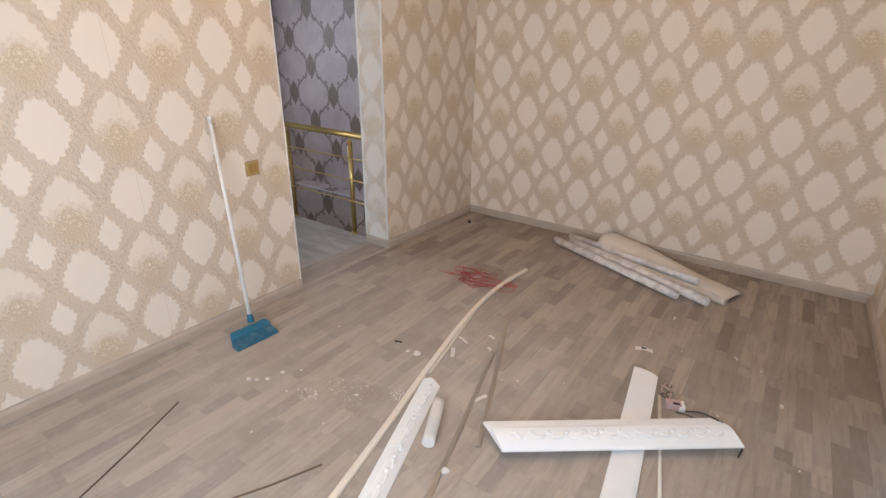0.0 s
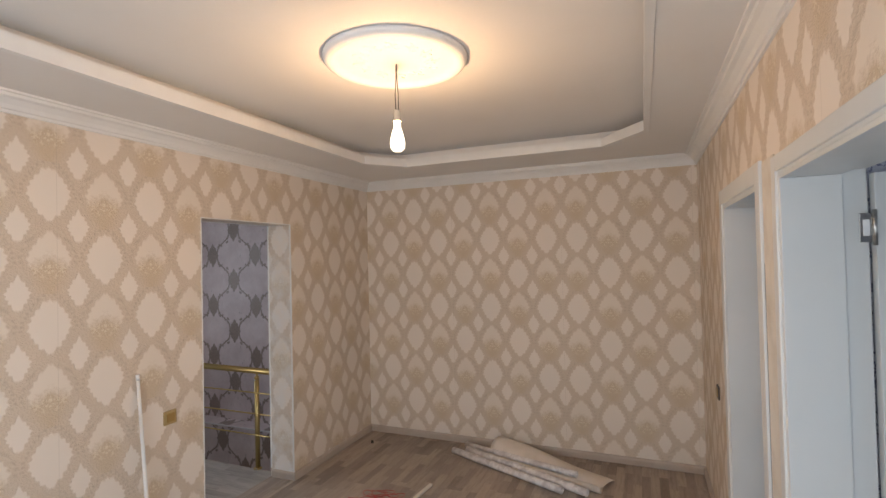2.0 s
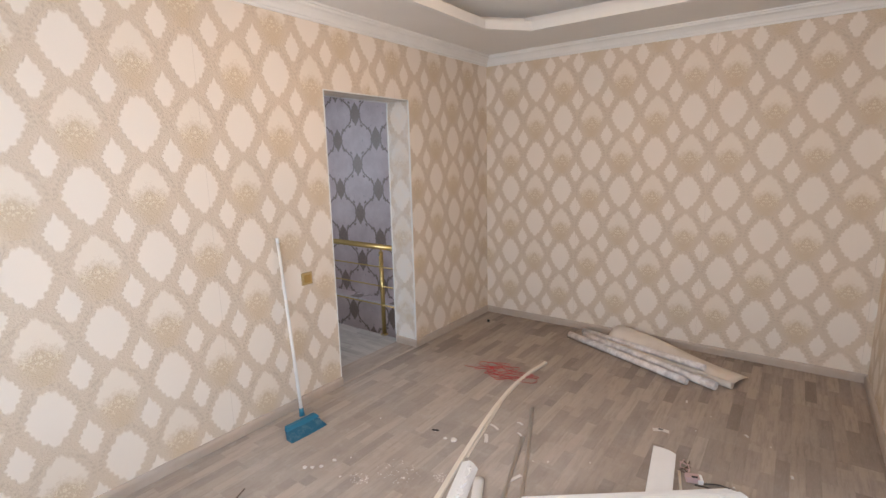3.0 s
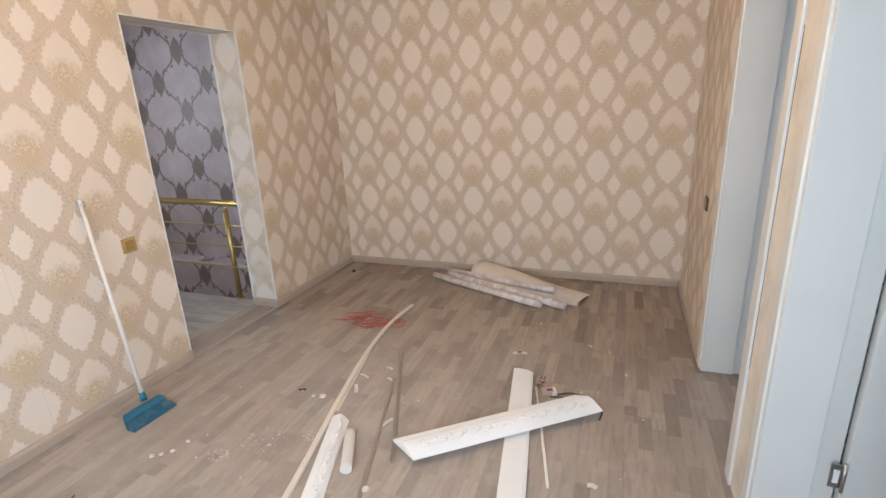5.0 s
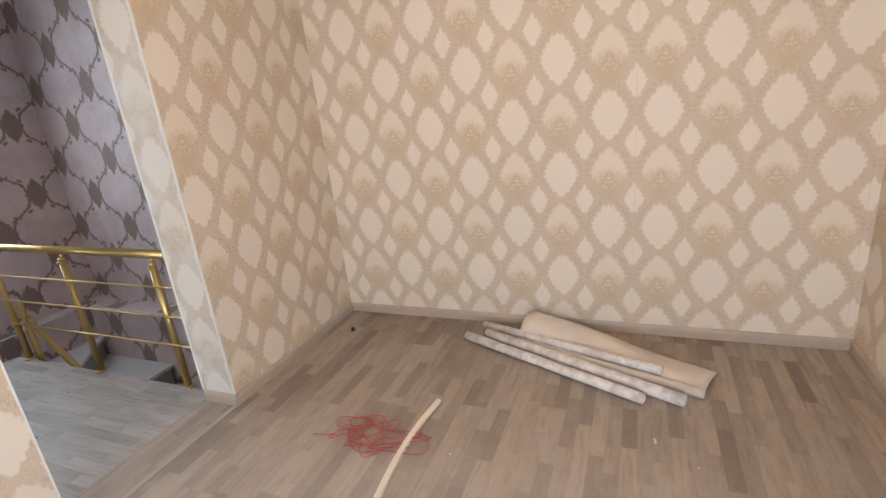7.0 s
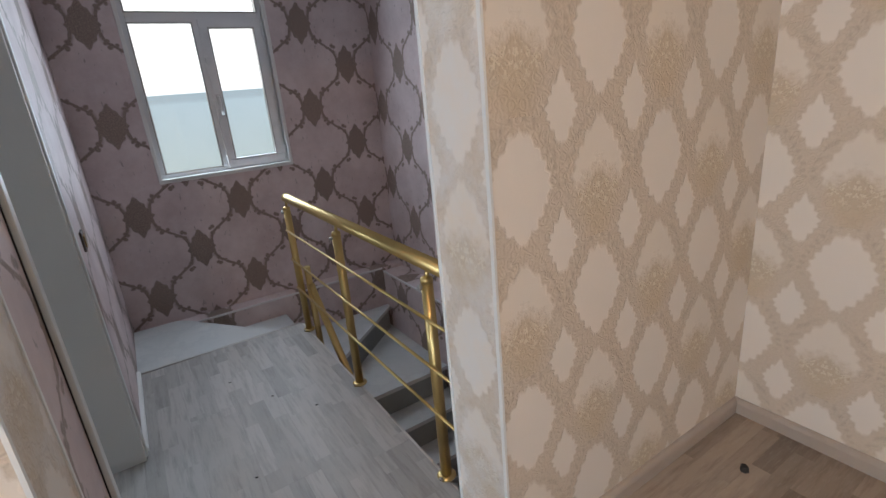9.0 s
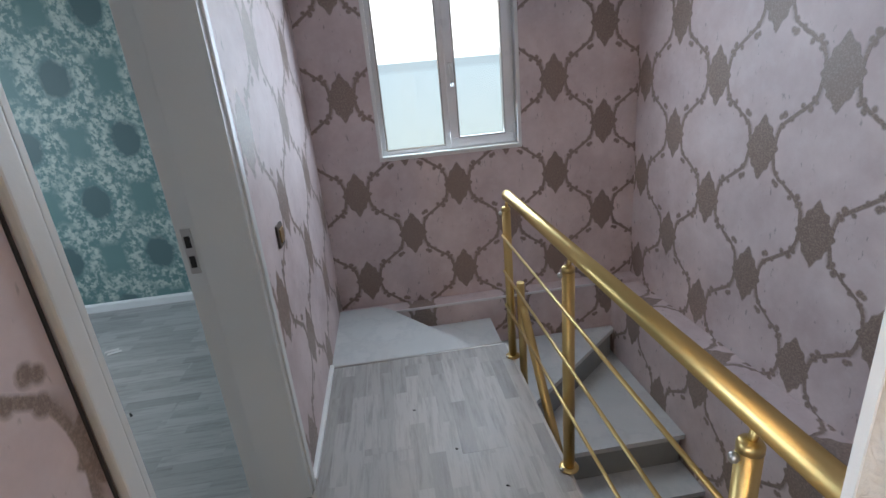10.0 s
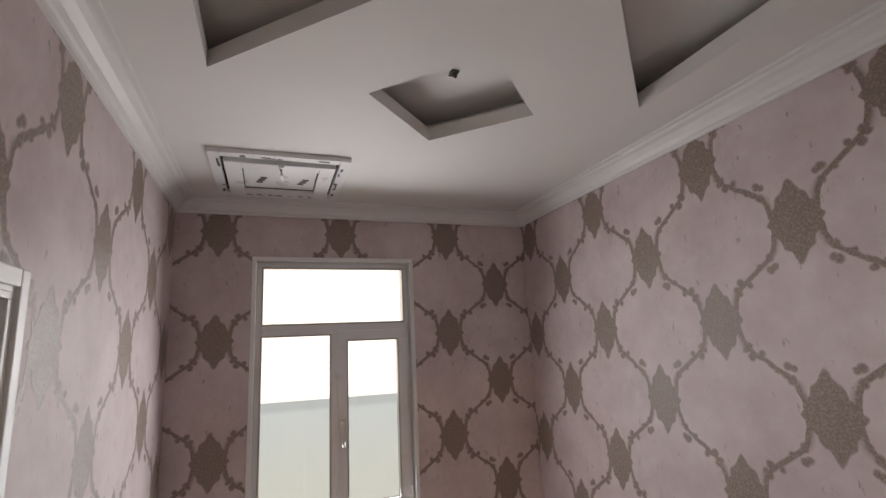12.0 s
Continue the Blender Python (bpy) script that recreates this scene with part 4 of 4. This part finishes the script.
PINK = painted("pinkish_plastic", (0.55, 0.38, 0.36), (0.45, 0.30, 0.30), 0.5)


# broom leaning on the wall
broom = root("broom", "white-handled broom with a teal head leaning on the wall", "broom")
j, t = Vector((-1.962, 1.657, 0.088)), Vector((-2.172, 1.733, 1.168))
d = (j - t).normalized()
part("handle", tube([t, t + (j - t) * 0.5, j], [0.0090, 0.0100, 0.0105], 14), painted("white_handle", (0.78, 0.77, 0.75), (0.62, 0.60, 0.57), 0.35, 8), broom)
part("grip_cap", tube([t - d * 0.004, t + d * 0.03], 0.0103, 14), PVC, broom)
part("socket", tube([j - d * 0.035, j + d * 0.012], [0.014, 0.018], 14), TEALP, broom)


def wedge(lo, hi, z0, z1, lean):
    """A head: lo and hi are (half length, half width), built along y, its top leaning towards -x."""
    bm = bmesh.new()
    n = 12
    rows = []
    for (hl, hw), z, off in ((lo, z0, 0.0), (hi, z1, -lean)):
        ring = []
        for i in range(n + 1):
            q = -1 + 2 * i / n
            wob = 0.006 * math.sin(i * 2.7) if z == z0 else 0
            ring.append((off + hw, hl * q, z + abs(wob)))
        for i in range(n + 1):
            q = 1 - 2 * i / n
            ring.append((off - hw, hl * q, z))
        rows.append([bm.verts.new(p) for p in ring])
    m = len(rows[0])
    for i in range(m):
        bm.faces.new((rows[0][i], rows[0][(i + 1) % m], rows[1][(i + 1) % m], rows[1][i]))
    bm.faces.new(rows[0][::-1])
    bm.faces.new(rows[1])
    return bm


part("bristles", wedge((0.126, 0.028), (0.108, 0.017), 0.001, 0.042, 0.055), BRISTLE, broom, "dusty teal bristles", pose(-1.880, 1.628, 0, 0, 0, -4))
part("head", wedge((0.114, 0.019), (0.102, 0.013), 0.040, 0.060, 0.016), TEALP, broom, "teal plastic broom head", pose(-1.880 - 0.055, 1.636, 0, 0, 0, -4))

# rolls of wallpaper by the far wall


def paper_roll(a, b, r, label):
    ob = root("wallpaper_roll", label, "wallpaper roll", group="wallpaper rolls")
    a, b = Vector(a), Vector(b)
    d = (b - a).normalized()
    side = d.cross(Vector((0, 0, 1))).normalized()
    up = side.cross(d)
    bm = bmesh.new()
    turns, n = 2.4, 44
    rows = []
    for p in (a, a + (b - a) * 0.33, a + (b - a) * 0.66, b):
        ring = []
        for i in range(n):
            q = i / (n - 1)
            w = 2 * math.pi * turns * q
            rr = r * (0.62 + 0.38 * q)
            ring.append(bm.verts.new(p + side * math.cos(w) * rr + up * math.sin(w) * rr * 0.92))
        rows.append(ring)
    for q, w in zip(rows, rows[1:]):
        for i in range(n - 1):
            bm.faces.new((q[i], q[i + 1], w[i + 1], w[i])).smooth = True
    sheet = part("paper", bm, ROLLPAPER, ob)
    so = sheet.modifiers.new("thickness", "SOLIDIFY")
    so.thickness = 0.0012
    return ob


paper_roll((-1.15, 4.00, 0.031), (-0.105, 3.555, 0.031), 0.031, "loose roll of pale patterned wallpaper on the floor")
paper_roll((-1.03, 4.045, 0.035), (0.075, 3.575, 0.035), 0.035, "wider loose roll of pale patterned wallpaper on the floor")
paper_roll((-1.08, 4.16, 0.033), (-0.02, 3.735, 0.088), 0.027, "thin wallpaper roll lying on top of the others")
sheet = root("wallpaper_sheet", "half-unrolled pale wallpaper sheet lying on the floor", "wallpaper")
bm = bmesh.new()
grid = []
A, B, C, D = Vector((-0.83, 4.02, 0.05)), Vector((0.16, 3.66, 0.05)), Vector((-0.76, 4.235, 0.135)), Vector((0.25, 3.885, 0.012))
for i in range(21):
    s = i / 20
    row = []
    for q in range(13):
        w = q / 12
        p = (A.lerp(B, s)).lerp(C.lerp(D, s), w)
        lift = 0.035 * math.sin(math.pi * w) * (1 - 0.5 * s) + 0.008 * math.sin(9 * s + 5 * w) - (0.045 * (1 - w) ** 6)
        row.append(bm.verts.new((p.x, p.y, max(0.004, p.z + lift))))
    grid.append(row)
for r0, r1 in zip(grid, grid[1:]):
    for q in range(12):
        bm.faces.new((r0[q], r0[q + 1], r1[q + 1], r1[q])).smooth = True
SHEET = painted("sheet_paper", (0.74, 0.67, 0.60), (0.60, 0.53, 0.46), 0.75, 7.0, 0.8, 60, 0.003)
so = part("paper", bm, SHEET, sheet).modifiers.new("thickness", "SOLIDIFY")
so.thickness = 0.0015
part("rolled_edge", tube([(-0.80, 4.0, 0.026), (0.165, 3.665, 0.026)], 0.024, 16), SHEET, sheet)


def smooth_line(pts, n):
    """Points along a Catmull-Rom curve through pts."""
    pts = [Vector(p) for p in pts]
    ext = [pts[0] * 2 - pts[1], *pts, pts[-1] * 2 - pts[-2]]
    out = []
    for i in range(1, len(ext) - 2):
        a, b, c, e = ext[i - 1:i + 3]
        for q in range(n):
            s = q / n
            out.append(0.5 * ((2 * b) + (c - a) * s + (2 * a - 5 * b + 4 * c - e) * s * s + (3 * b - a - 3 * c + e) * s ** 3))
    return out + [pts[-1]]


def ribbon(pts, w, h, bevel=0.3):
    """A flat bar of width w and height h on the ground along pts."""
    bm = bmesh.new()
    rows = []
    for i, p in enumerate(pts):
        d = (pts[min(i + 1, len(pts) - 1)] - pts[max(i - 1, 0)]).normalized()
        s = d.cross(Vector((0, 0, 1))).normalized() * (w / 2)
        c = 1 - bevel
        rows.append([bm.verts.new(p + s * a + Vector((0, 0, b * h))) for a, b in ((-1, 0), (1, 0), (1, c), (c, 1), (-c, 1), (-1, c))])
    for q, r in zip(rows, rows[1:]):
        for i in range(6):
            bm.faces.new((q[i], q[(i + 1) % 6], r[(i + 1) % 6], r[i]))
    bm.faces.new(rows[0][::-1])
    bm.faces.new(rows[-1])
    return bm


trunk = tagged(part("cable_trunking", ribbon(smooth_line([(-1.085, 3.335, 0.013), (-1.118, 3.10, 0.004), (-1.115, 2.82, 0.001), (-1.062, 2.45, 0.001), (-0.965, 2.0, 0.001), (-0.868, 1.59, 0.001), (-0.775, 1.18, 0.001), (-0.64, 0.62, 0.001)], 8), 0.030, 0.015), WOODSTRIP), "long curved cream plastic cable trunking on the floor", "trunking")
trunk2 = tagged(part("trunking_lid", ribbon(smooth_line([(-1.092, 2.66, 0.001), (-1.03, 2.40, 0.001), (-0.935, 1.97, 0.001)], 8), 0.012, 0.008), WOODSTRIP), "narrow cream trunking lid beside the long strip", "trunking")


def crown_piece(name, length, w, h, label, bumps, face_up, at):
    """A loose length of foam crown moulding: (across, up) profile pulled along x, with a row of raised scrolls."""
    ob = root(name, label, "moulding", at, "foam mouldings")
    if face_up:
        prof = [(0.0, 0.0), (0.0, 0.008), (0.012, 0.020), (0.03, 0.034), (0.055, 0.047), (0.078, 0.050), (0.090, 0.048), (0.092, 0.036), (0.106, 0.039), (0.110, 0.027), (0.124, 0.030), (0.127, 0.017), (0.142, 0.019), (0.15, 0.0)]
    else:
        prof = [(0.0, 0.012), (0.0, 0.020), (0.02, 0.027), (0.05, 0.029), (0.08, 0.029), (0.11, 0.026), (0.145, 0.018), (0.15, 0.010), (0.15, 0.0), (0.04, 0.0)]
    prof = [(a * w / 0.15, u * h / 0.05) for a, u in prof]
    bm = bmesh.new()
    rows = []
    n = 24
    for i in range(n + 1):
        x = length * i / n
        rows.append([bm.verts.new((x + (a - w / 2) * 0.35 * (1 if i in (0, n) else 0) + 0.002 * math.sin(i * 3.1 + a * 60) * (i in (0, n)), a, u)) for a, u in prof])
    m = len(prof)
    for q, r in zip(rows, rows[1:]):
        for i in range(m):
            bm.faces.new((q[i], q[(i + 1) % m], r[(i + 1) % m], r[i]))
    bm.faces.new(rows[0][::-1])
    bm.faces.new(rows[-1])
    part("moulding_body", bm, FOAM, ob)
    if bumps:
        step = 0.074
        for i in range(int((length - 0.08) / step)):
            x = 0.06 + step * i
            pts = [(x + (0.024 + 0.005 * math.sin(i * 1.7)) * math.cos(q * 0.85 + i), w * 0.38 + w * 0.15 * math.sin(q * 0.85 + i), 0.041 * h / 0.05 + 0.004 * math.sin(q)) for q in (math.pi * 2 * j / 12 for j in range(13))]
            part("scroll", tube(pts, 0.0062, 6), FOAM, ob)
            part("rosette", lathe([(0.012, 0.0), (0.011, 0.006), (0.004, 0.009)], 10), FOAM, ob, "", pose(x + 0.037, w * 0.38, 0.043 * h / 0.05))
    return ob


def flat_pose(a, b, z, tilt=0.0, lean=0.0):
    """A pose at a whose x axis points to b."""
    yaw = math.degrees(math.atan2(b[1] - a[1], b[0] - a[0]))
    return pose(a[0], a[1], z, lean, tilt, yaw)


crown_piece("moulding_offcut", 1.34, 0.098, 0.030, "white embossed foam crown moulding lying beside the trunking", True, True, flat_pose((-0.41, 0.66), (-0.835, 1.925), 0.001))
crown_piece("moulding_offcut", 1.35, 0.118, 0.034, "white foam moulding lying face down on the floor", False, False, flat_pose((0.19, 1.30), (0.0, 2.65), 0.001))
crown_piece("moulding_offcut", 0.99, 0.165, 0.042, "white embossed foam moulding lying across another one", True, True, flat_pose((0.385, 2.295), (-0.40, 1.685), 0.036) @ Matrix.Diagonal((1, -1, 1, 1)))

# rolled scrap of white foam sheet
scrap = tagged(part("foam_scrap", tube(smooth_line([(-0.76, 1.81, 0.026), (-0.70, 1.69, 0.027), (-0.645, 1.575, 0.026)], 4), 0.027, 12, None, 0.9), PAPERBACK), "curled white scrap of foam sheet on the floor", "scrap")

# thin metal strips and rods
for a, b, w, mat, lab in (
    ((-0.874, 2.65), (-0.481, 1.70), 0.022, STEELROD, "dull galvanised metal strip on the floor"),
    ((-0.771, 2.32), (-0.47, 1.28), 0.020, STEELROD, "dull bent metal strip on the floor"),
    ((-1.726, 1.109), (-1.50, 0.62), 0.004, RUST, "thin dark rod on the dusty floor"),
    ((-0.926, 1.259), (-1.10, 0.90), 0.006, RUST, "short rusty rod on the floor"),
):
    tagged(part("metal_strip", ribbon([Vector((*a, 0.001)), Vector(((a[0] + b[0]) / 2 + 0.008, (a[1] + b[1]) / 2, 0.001)), Vector((*b, 0.001))], w, 0.006), mat), lab, "metal strip", "metal strips")
tagged(part("wooden_stick", tube([(0.045, 2.48, 0.007), (0.12, 2.17, 0.007), (0.215, 1.76, 0.007)], 0.007, 8), WOODSTRIP), "thin pale wooden stick under the moulding", "stick")

# red wire tangle
rng = random.Random(11)
tangle = root("wire_tangle", "tangled coil of thin red wire on the floor", "wire")
for i in range(5):
    pts, a = [], rng.uniform(0, 6)
    for q in range(11):
        a += rng.uniform(0.3, 1.5)
        rr = rng.uniform(0.1, 1.15)
        pts.append((-1.31 + 0.25 * rr * math.cos(a) + 0.03 * i - 0.06, 3.03 + 0.14 * rr * math.sin(a) + rng.uniform(-0.03, 0.03), 0.004 + rng.uniform(0, 0.016)))
    part("wire", tube(smooth_line(pts, 6), 0.0019, 6), REDW, tangle)
cable = tagged(part("cable", tube(smooth_line([(0.16, 2.44, 0.006), (0.24, 2.47, 0.01), (0.34, 2.44, 0.008), (0.40, 2.36, 0.006), (0.395, 2.28, 0.006)], 8), 0.0035, 8), wire_mat), "dark curved offcut of cable on the floor", "cable")
tagged(part("cable", tube(smooth_line([(0.13, 2.41, 0.006), (0.20, 2.41, 0.012), (0.235, 2.36, 0.006)], 8), 0.0035, 8), wire_mat), "short dark cable end beside the socket insert", "cable")
socket = root("socket_insert", "pinkish broken socket insert with loose wires", "socket", pose(0.115, 2.445, 0.001, 0, 0, 20))
part("body", box(-0.035, -0.022, 0, 0.03, 0.022, 0.03, 0.005), PINK, socket)
part("plate", box(0.02, -0.026, 0.0, 0.045, 0.028, 0.024, 0.004), PVC, socket, "small white plastic plate")
part("slot", box(-0.008, -0.018, 0.0302, 0.02, -0.004, 0.032), DARK, socket)
for i in range(4):
    pts = [(rng.uniform(-0.05, 0.02), 0.03 + 0.03 * q + rng.uniform(-0.015, 0.015), 0.005 + rng.uniform(0, 0.02)) for q in range(5)]
    part("wire", tube(smooth_line(pts, 4), 0.003, 6), (PINK, RUST)[i % 2], socket)

# small offcuts, chips of plaster and dust


def chip(x, y, a, w, l, h, mat, label, cat, name, jag=0.2):
    bm = bmesh.new()
    n = 7
    lo, hi = [], []
    for i in range(n):
        q = 2 * math.pi * i / n
        r = 1 + rng.uniform(-jag, jag)
        p = (w / 2 * r * math.cos(q), l / 2 * r * math.sin(q))
        lo.append(bm.verts.new((*p, 0)))
        hi.append(bm.verts.new((p[0] * 0.85, p[1] * 0.85, h * rng.uniform(0.8, 1.2))))
    for i in range(n):
        bm.faces.new((lo[i], lo[(i + 1) % n], hi[(i + 1) % n], hi[i]))
    bm.faces.new(lo[::-1])
    bm.faces.new(hi)
    return tagged(part(name, bm, mat, None, "", pose(x, y, 0.0012, 0, 0, a)), label, cat, name.replace("_", " ") + "s on the floor")


def strip_scrap(x, y, a, w, l):
    bm = ribbon([Vector((0, -l / 2, 0)), Vector((w * 0.15, 0, 0.004)), Vector((0, l / 2, 0))], w, 0.003)
    return tagged(part("paper_scrap", bm, PAPERBACK, None, "", pose(x, y, 0.0012, 0, 0, a)), "small white scrap of trim on the floor", "scrap", "paper scraps on the floor")


for x, y, a, w, l in ((-0.965, 2.318, 70, 0.014, 0.075), (-0.945, 2.185, 30, 0.022, 0.085), (-0.632, 1.96, -20, 0.018, 0.075), (-0.852, 2.439, 75, 0.014, 0.045), (-0.80, 2.33, 60, 0.014, 0.04), (0.389, 1.823, 80, 0.025, 0.04), (-0.06, 3.3, 10, 0.01, 0.03), (0.30, 3.05, 40, 0.012, 0.03), (0.52, 2.75, 10, 0.012, 0.025)):
    strip_scrap(x, y, a, w, l)
label_scrap = root("paper_label", "torn white label with dark print on the floor", "scrap", pose(-0.12, 2.838, 0.0012, 0, 0, 15))
part("paper", ribbon([Vector((-0.045, 0, 0)), Vector((0, 0.004, 0.006)), Vector((0.045, 0, 0))], 0.032, 0.002), PAPERBACK, label_scrap)
part("print", box(-0.014, -0.004, 0.0085, 0.012, 0.011, 0.0092), DARK, label_scrap)
CHIP = "chip of white plaster on the floor"
for x, y, s in ((-1.613, 1.397, 0.035), (-1.58, 1.42, 0.028), (-1.545, 1.455, 0.03), (-1.529, 1.532, 0.032), (-1.395, 1.454, 0.018), (-1.096, 1.414, 0.016), (-1.11, 1.633, 0.022), (-1.237, 2.078, 0.012), (-1.09, 2.06, 0.055), (-1.145, 2.05, 0.03), (-1.47, 1.60, 0.014), (-0.70, 2.10, 0.014), (-0.55, 2.18, 0.016), (-0.62, 2.14, 0.012), (-0.36, 2.3, 0.012), (0.29, 2.50, 0.018), (0.10, 3.18, 0.012), (0.60, 2.35, 0.016), (-0.90, 3.0, 0.014), (-1.62, 2.0, 0.015), (-1.3, 1.2, 0.014), (-0.52, 1.52, 0.05), (0.42, 3.0, 0.014), (0.05, 2.95, 0.012), (-0.25, 2.0, 0.014), (0.5, 1.9, 0.012)):
    chip(x, y, rng.uniform(0, 360), s * 0.75, s * rng.uniform(0.4, 0.75), s * 0.18, PAPERBACK, CHIP, "plaster chip", "plaster_chip")
chip(-1.245, 2.085, 20, 0.05, 0.012, 0.006, DARK, "dark curled scrap of cable sheath on the floor", "scrap", "cable_scrap")
chip(-1.997, 3.977, 0, 0.03, 0.028, 0.02, DARK, "small dark stub on the floor near the corner", "stub", "floor_stub")
for x, y, s in ((-1.17, 1.66, 0.26), (-1.30, 1.50, 0.12), (-0.95, 1.75, 0.10)):
    bm = bmesh.new()
    for i in range(55):
        r, q = s / 2 * math.sqrt(rng.random()), rng.uniform(0, 6.283)
        px, py, e = x + r * math.cos(q), y + 0.7 * r * math.sin(q), rng.uniform(0.0008, 0.0026)
        box(px - e, py - e, 0.001, px + e, py + e, 0.001 + e, 0, bm)
    tagged(part("plaster_dust", bm, PAPERBACK), "scattered plaster crumbs on the laminate floor", "dust", kind="stuff")

# turquoise room: board and scraps on the floor
board = root("cardboard_sheet", "pale curled sheet of board lying on the floor", "board", pose(-4.50, 0.60, 0.0))
bm = bmesh.new()
grid = []
for i in range(13):
    q = i / 12
    grid.append([bm.verts.new((0.42 * q - 0.1, -0.55 + 0.75 * w - 0.25 * q, 0.015 + 0.17 * q * q)) for w in (0, 0.5, 1)])
for r0, r1 in zip(grid, grid[1:]):
    for q in range(2):
        bm.faces.new((r0[q], r0[q + 1], r1[q + 1], r1[q])).smooth = True
so = part("sheet", bm, PAPERBACK, board).modifiers.new("thickness", "SOLIDIFY")
so.thickness = 0.006
part("prop", box(-0.08, -0.35, 0.0, -0.02, 0.1, 0.014, 0.003), RUST, board)
for x, y, a in ((-4.92, 0.81, 20), (-4.89, 0.84, 25)):
    strip_scrap(x, y, a, 0.03, 0.075)
for x, y in ((-4.41, 1.08), (-3.86, 1.40), (-4.2, 1.25)):
    chip(x, y, 40, 0.035, 0.012, 0.005, DARK, "dark splinter on the pale floor", "splinter", "floor_splinter")
for x, y in ((-3.62, 2.75), (-3.4, 2.9), (-3.9, 2.6), (-3.1, 2.55)):
    chip(x, y, 70, 0.014, 0.006, 0.003, DARK, "dark crumb on the landing floor", "splinter", "floor_splinter")

# ---- floorboards, last ----
PW, PL = 0.193, 1.29
shared = {}


def plank_mesh(l, w, mat):
    key = (round(l, 3), round(w, 3), mat.name)
    if key not in shared:
        bm = bmesh.new()
        g, c = 0.00012, 0.0003
        lo = [bm.verts.new((x * (l / 2 - g), y * (w / 2 - g), -0.0095)) for x, y in ((-1, -1), (1, -1), (1, 1), (-1, 1))]
        mid = [bm.verts.new((x * (l / 2 - g), y * (w / 2 - g), -0.0006)) for x, y in ((-1, -1), (1, -1), (1, 1), (-1, 1))]
        hi = [bm.verts.new((x * (l / 2 - c), y * (w / 2 - c), 0.0)) for x, y in ((-1, -1), (1, -1), (1, 1), (-1, 1))]
        for p, q in ((lo, mid), (mid, hi)):
            for i in range(4):
                bm.faces.new((p[i], p[(i + 1) % 4], q[(i + 1) % 4], q[i]))
        bm.faces.new(hi)
        shared[key] = mesh("plank", bm, mat)
    return shared[key]


def lay(parent, x0, x1, y0, y1, along, mat):
    """Boards over a rectangle; along 0: they run with x, 1: with y."""
    a0, a1, b0, b1 = (x0, x1, y0, y1) if along == 0 else (y0, y1, x0, x1)
    b, i = b0, 0
    while b < b1 - 0.004:
        w = min(PW, b1 - b)
        a = a0 - (i * 0.47 % 1.0) * PL
        while a < a1 - 0.004:
            s, e = max(a, a0), min(a + PL, a1)
            if e - s > 0.01:
                ob = new("plank", plank_mesh(e - s, w, mat))
                m = (s + e) / 2, b + w / 2
                ob.matrix_basis = pose(m[0], m[1], 0) if along == 0 else pose(m[1], m[0], 0, 0, 0, 90)
                ob.parent = parent
            a += PL
        b += PW
        i += 1


lay(floor_room, WX, EX, SY, NY, 1, FLOOR)
lay(floor_hall, -4.35, HX, HS, 3.13, 0, ASH)
lay(floor_sill, HX, WX, HS, 3.065, 1, FLOOR)
lay(floor_teal, -5.6, HX, SY, 1.99, 1, ASH)
lay(floor_east, 1.15, 3.6, SY, 4.5, 0, ASH)
lay(slab("floor_door_1", EX, 2.07, 1.15, 2.96, -0.25, -0.010, PLASTER, "laminate strip in the door opening", "floor"), EX, 1.15, 2.07, 2.96, 1, FLOOR)
lay(slab("floor_door_2", EX, 0.86, 1.15, 1.77, -0.25, -0.010, PLASTER, "laminate strip in the door opening", "floor"), EX, 1.15, 0.86, 1.77, 1, FLOOR)
lay(slab("floor_door_3", -3.54, 1.99, -2.69, 2.19, -0.25, -0.010, PLASTER, "laminate strip in the door opening", "floor"), -3.54, -2.69, 1.99, 2.19, 0, ASH)
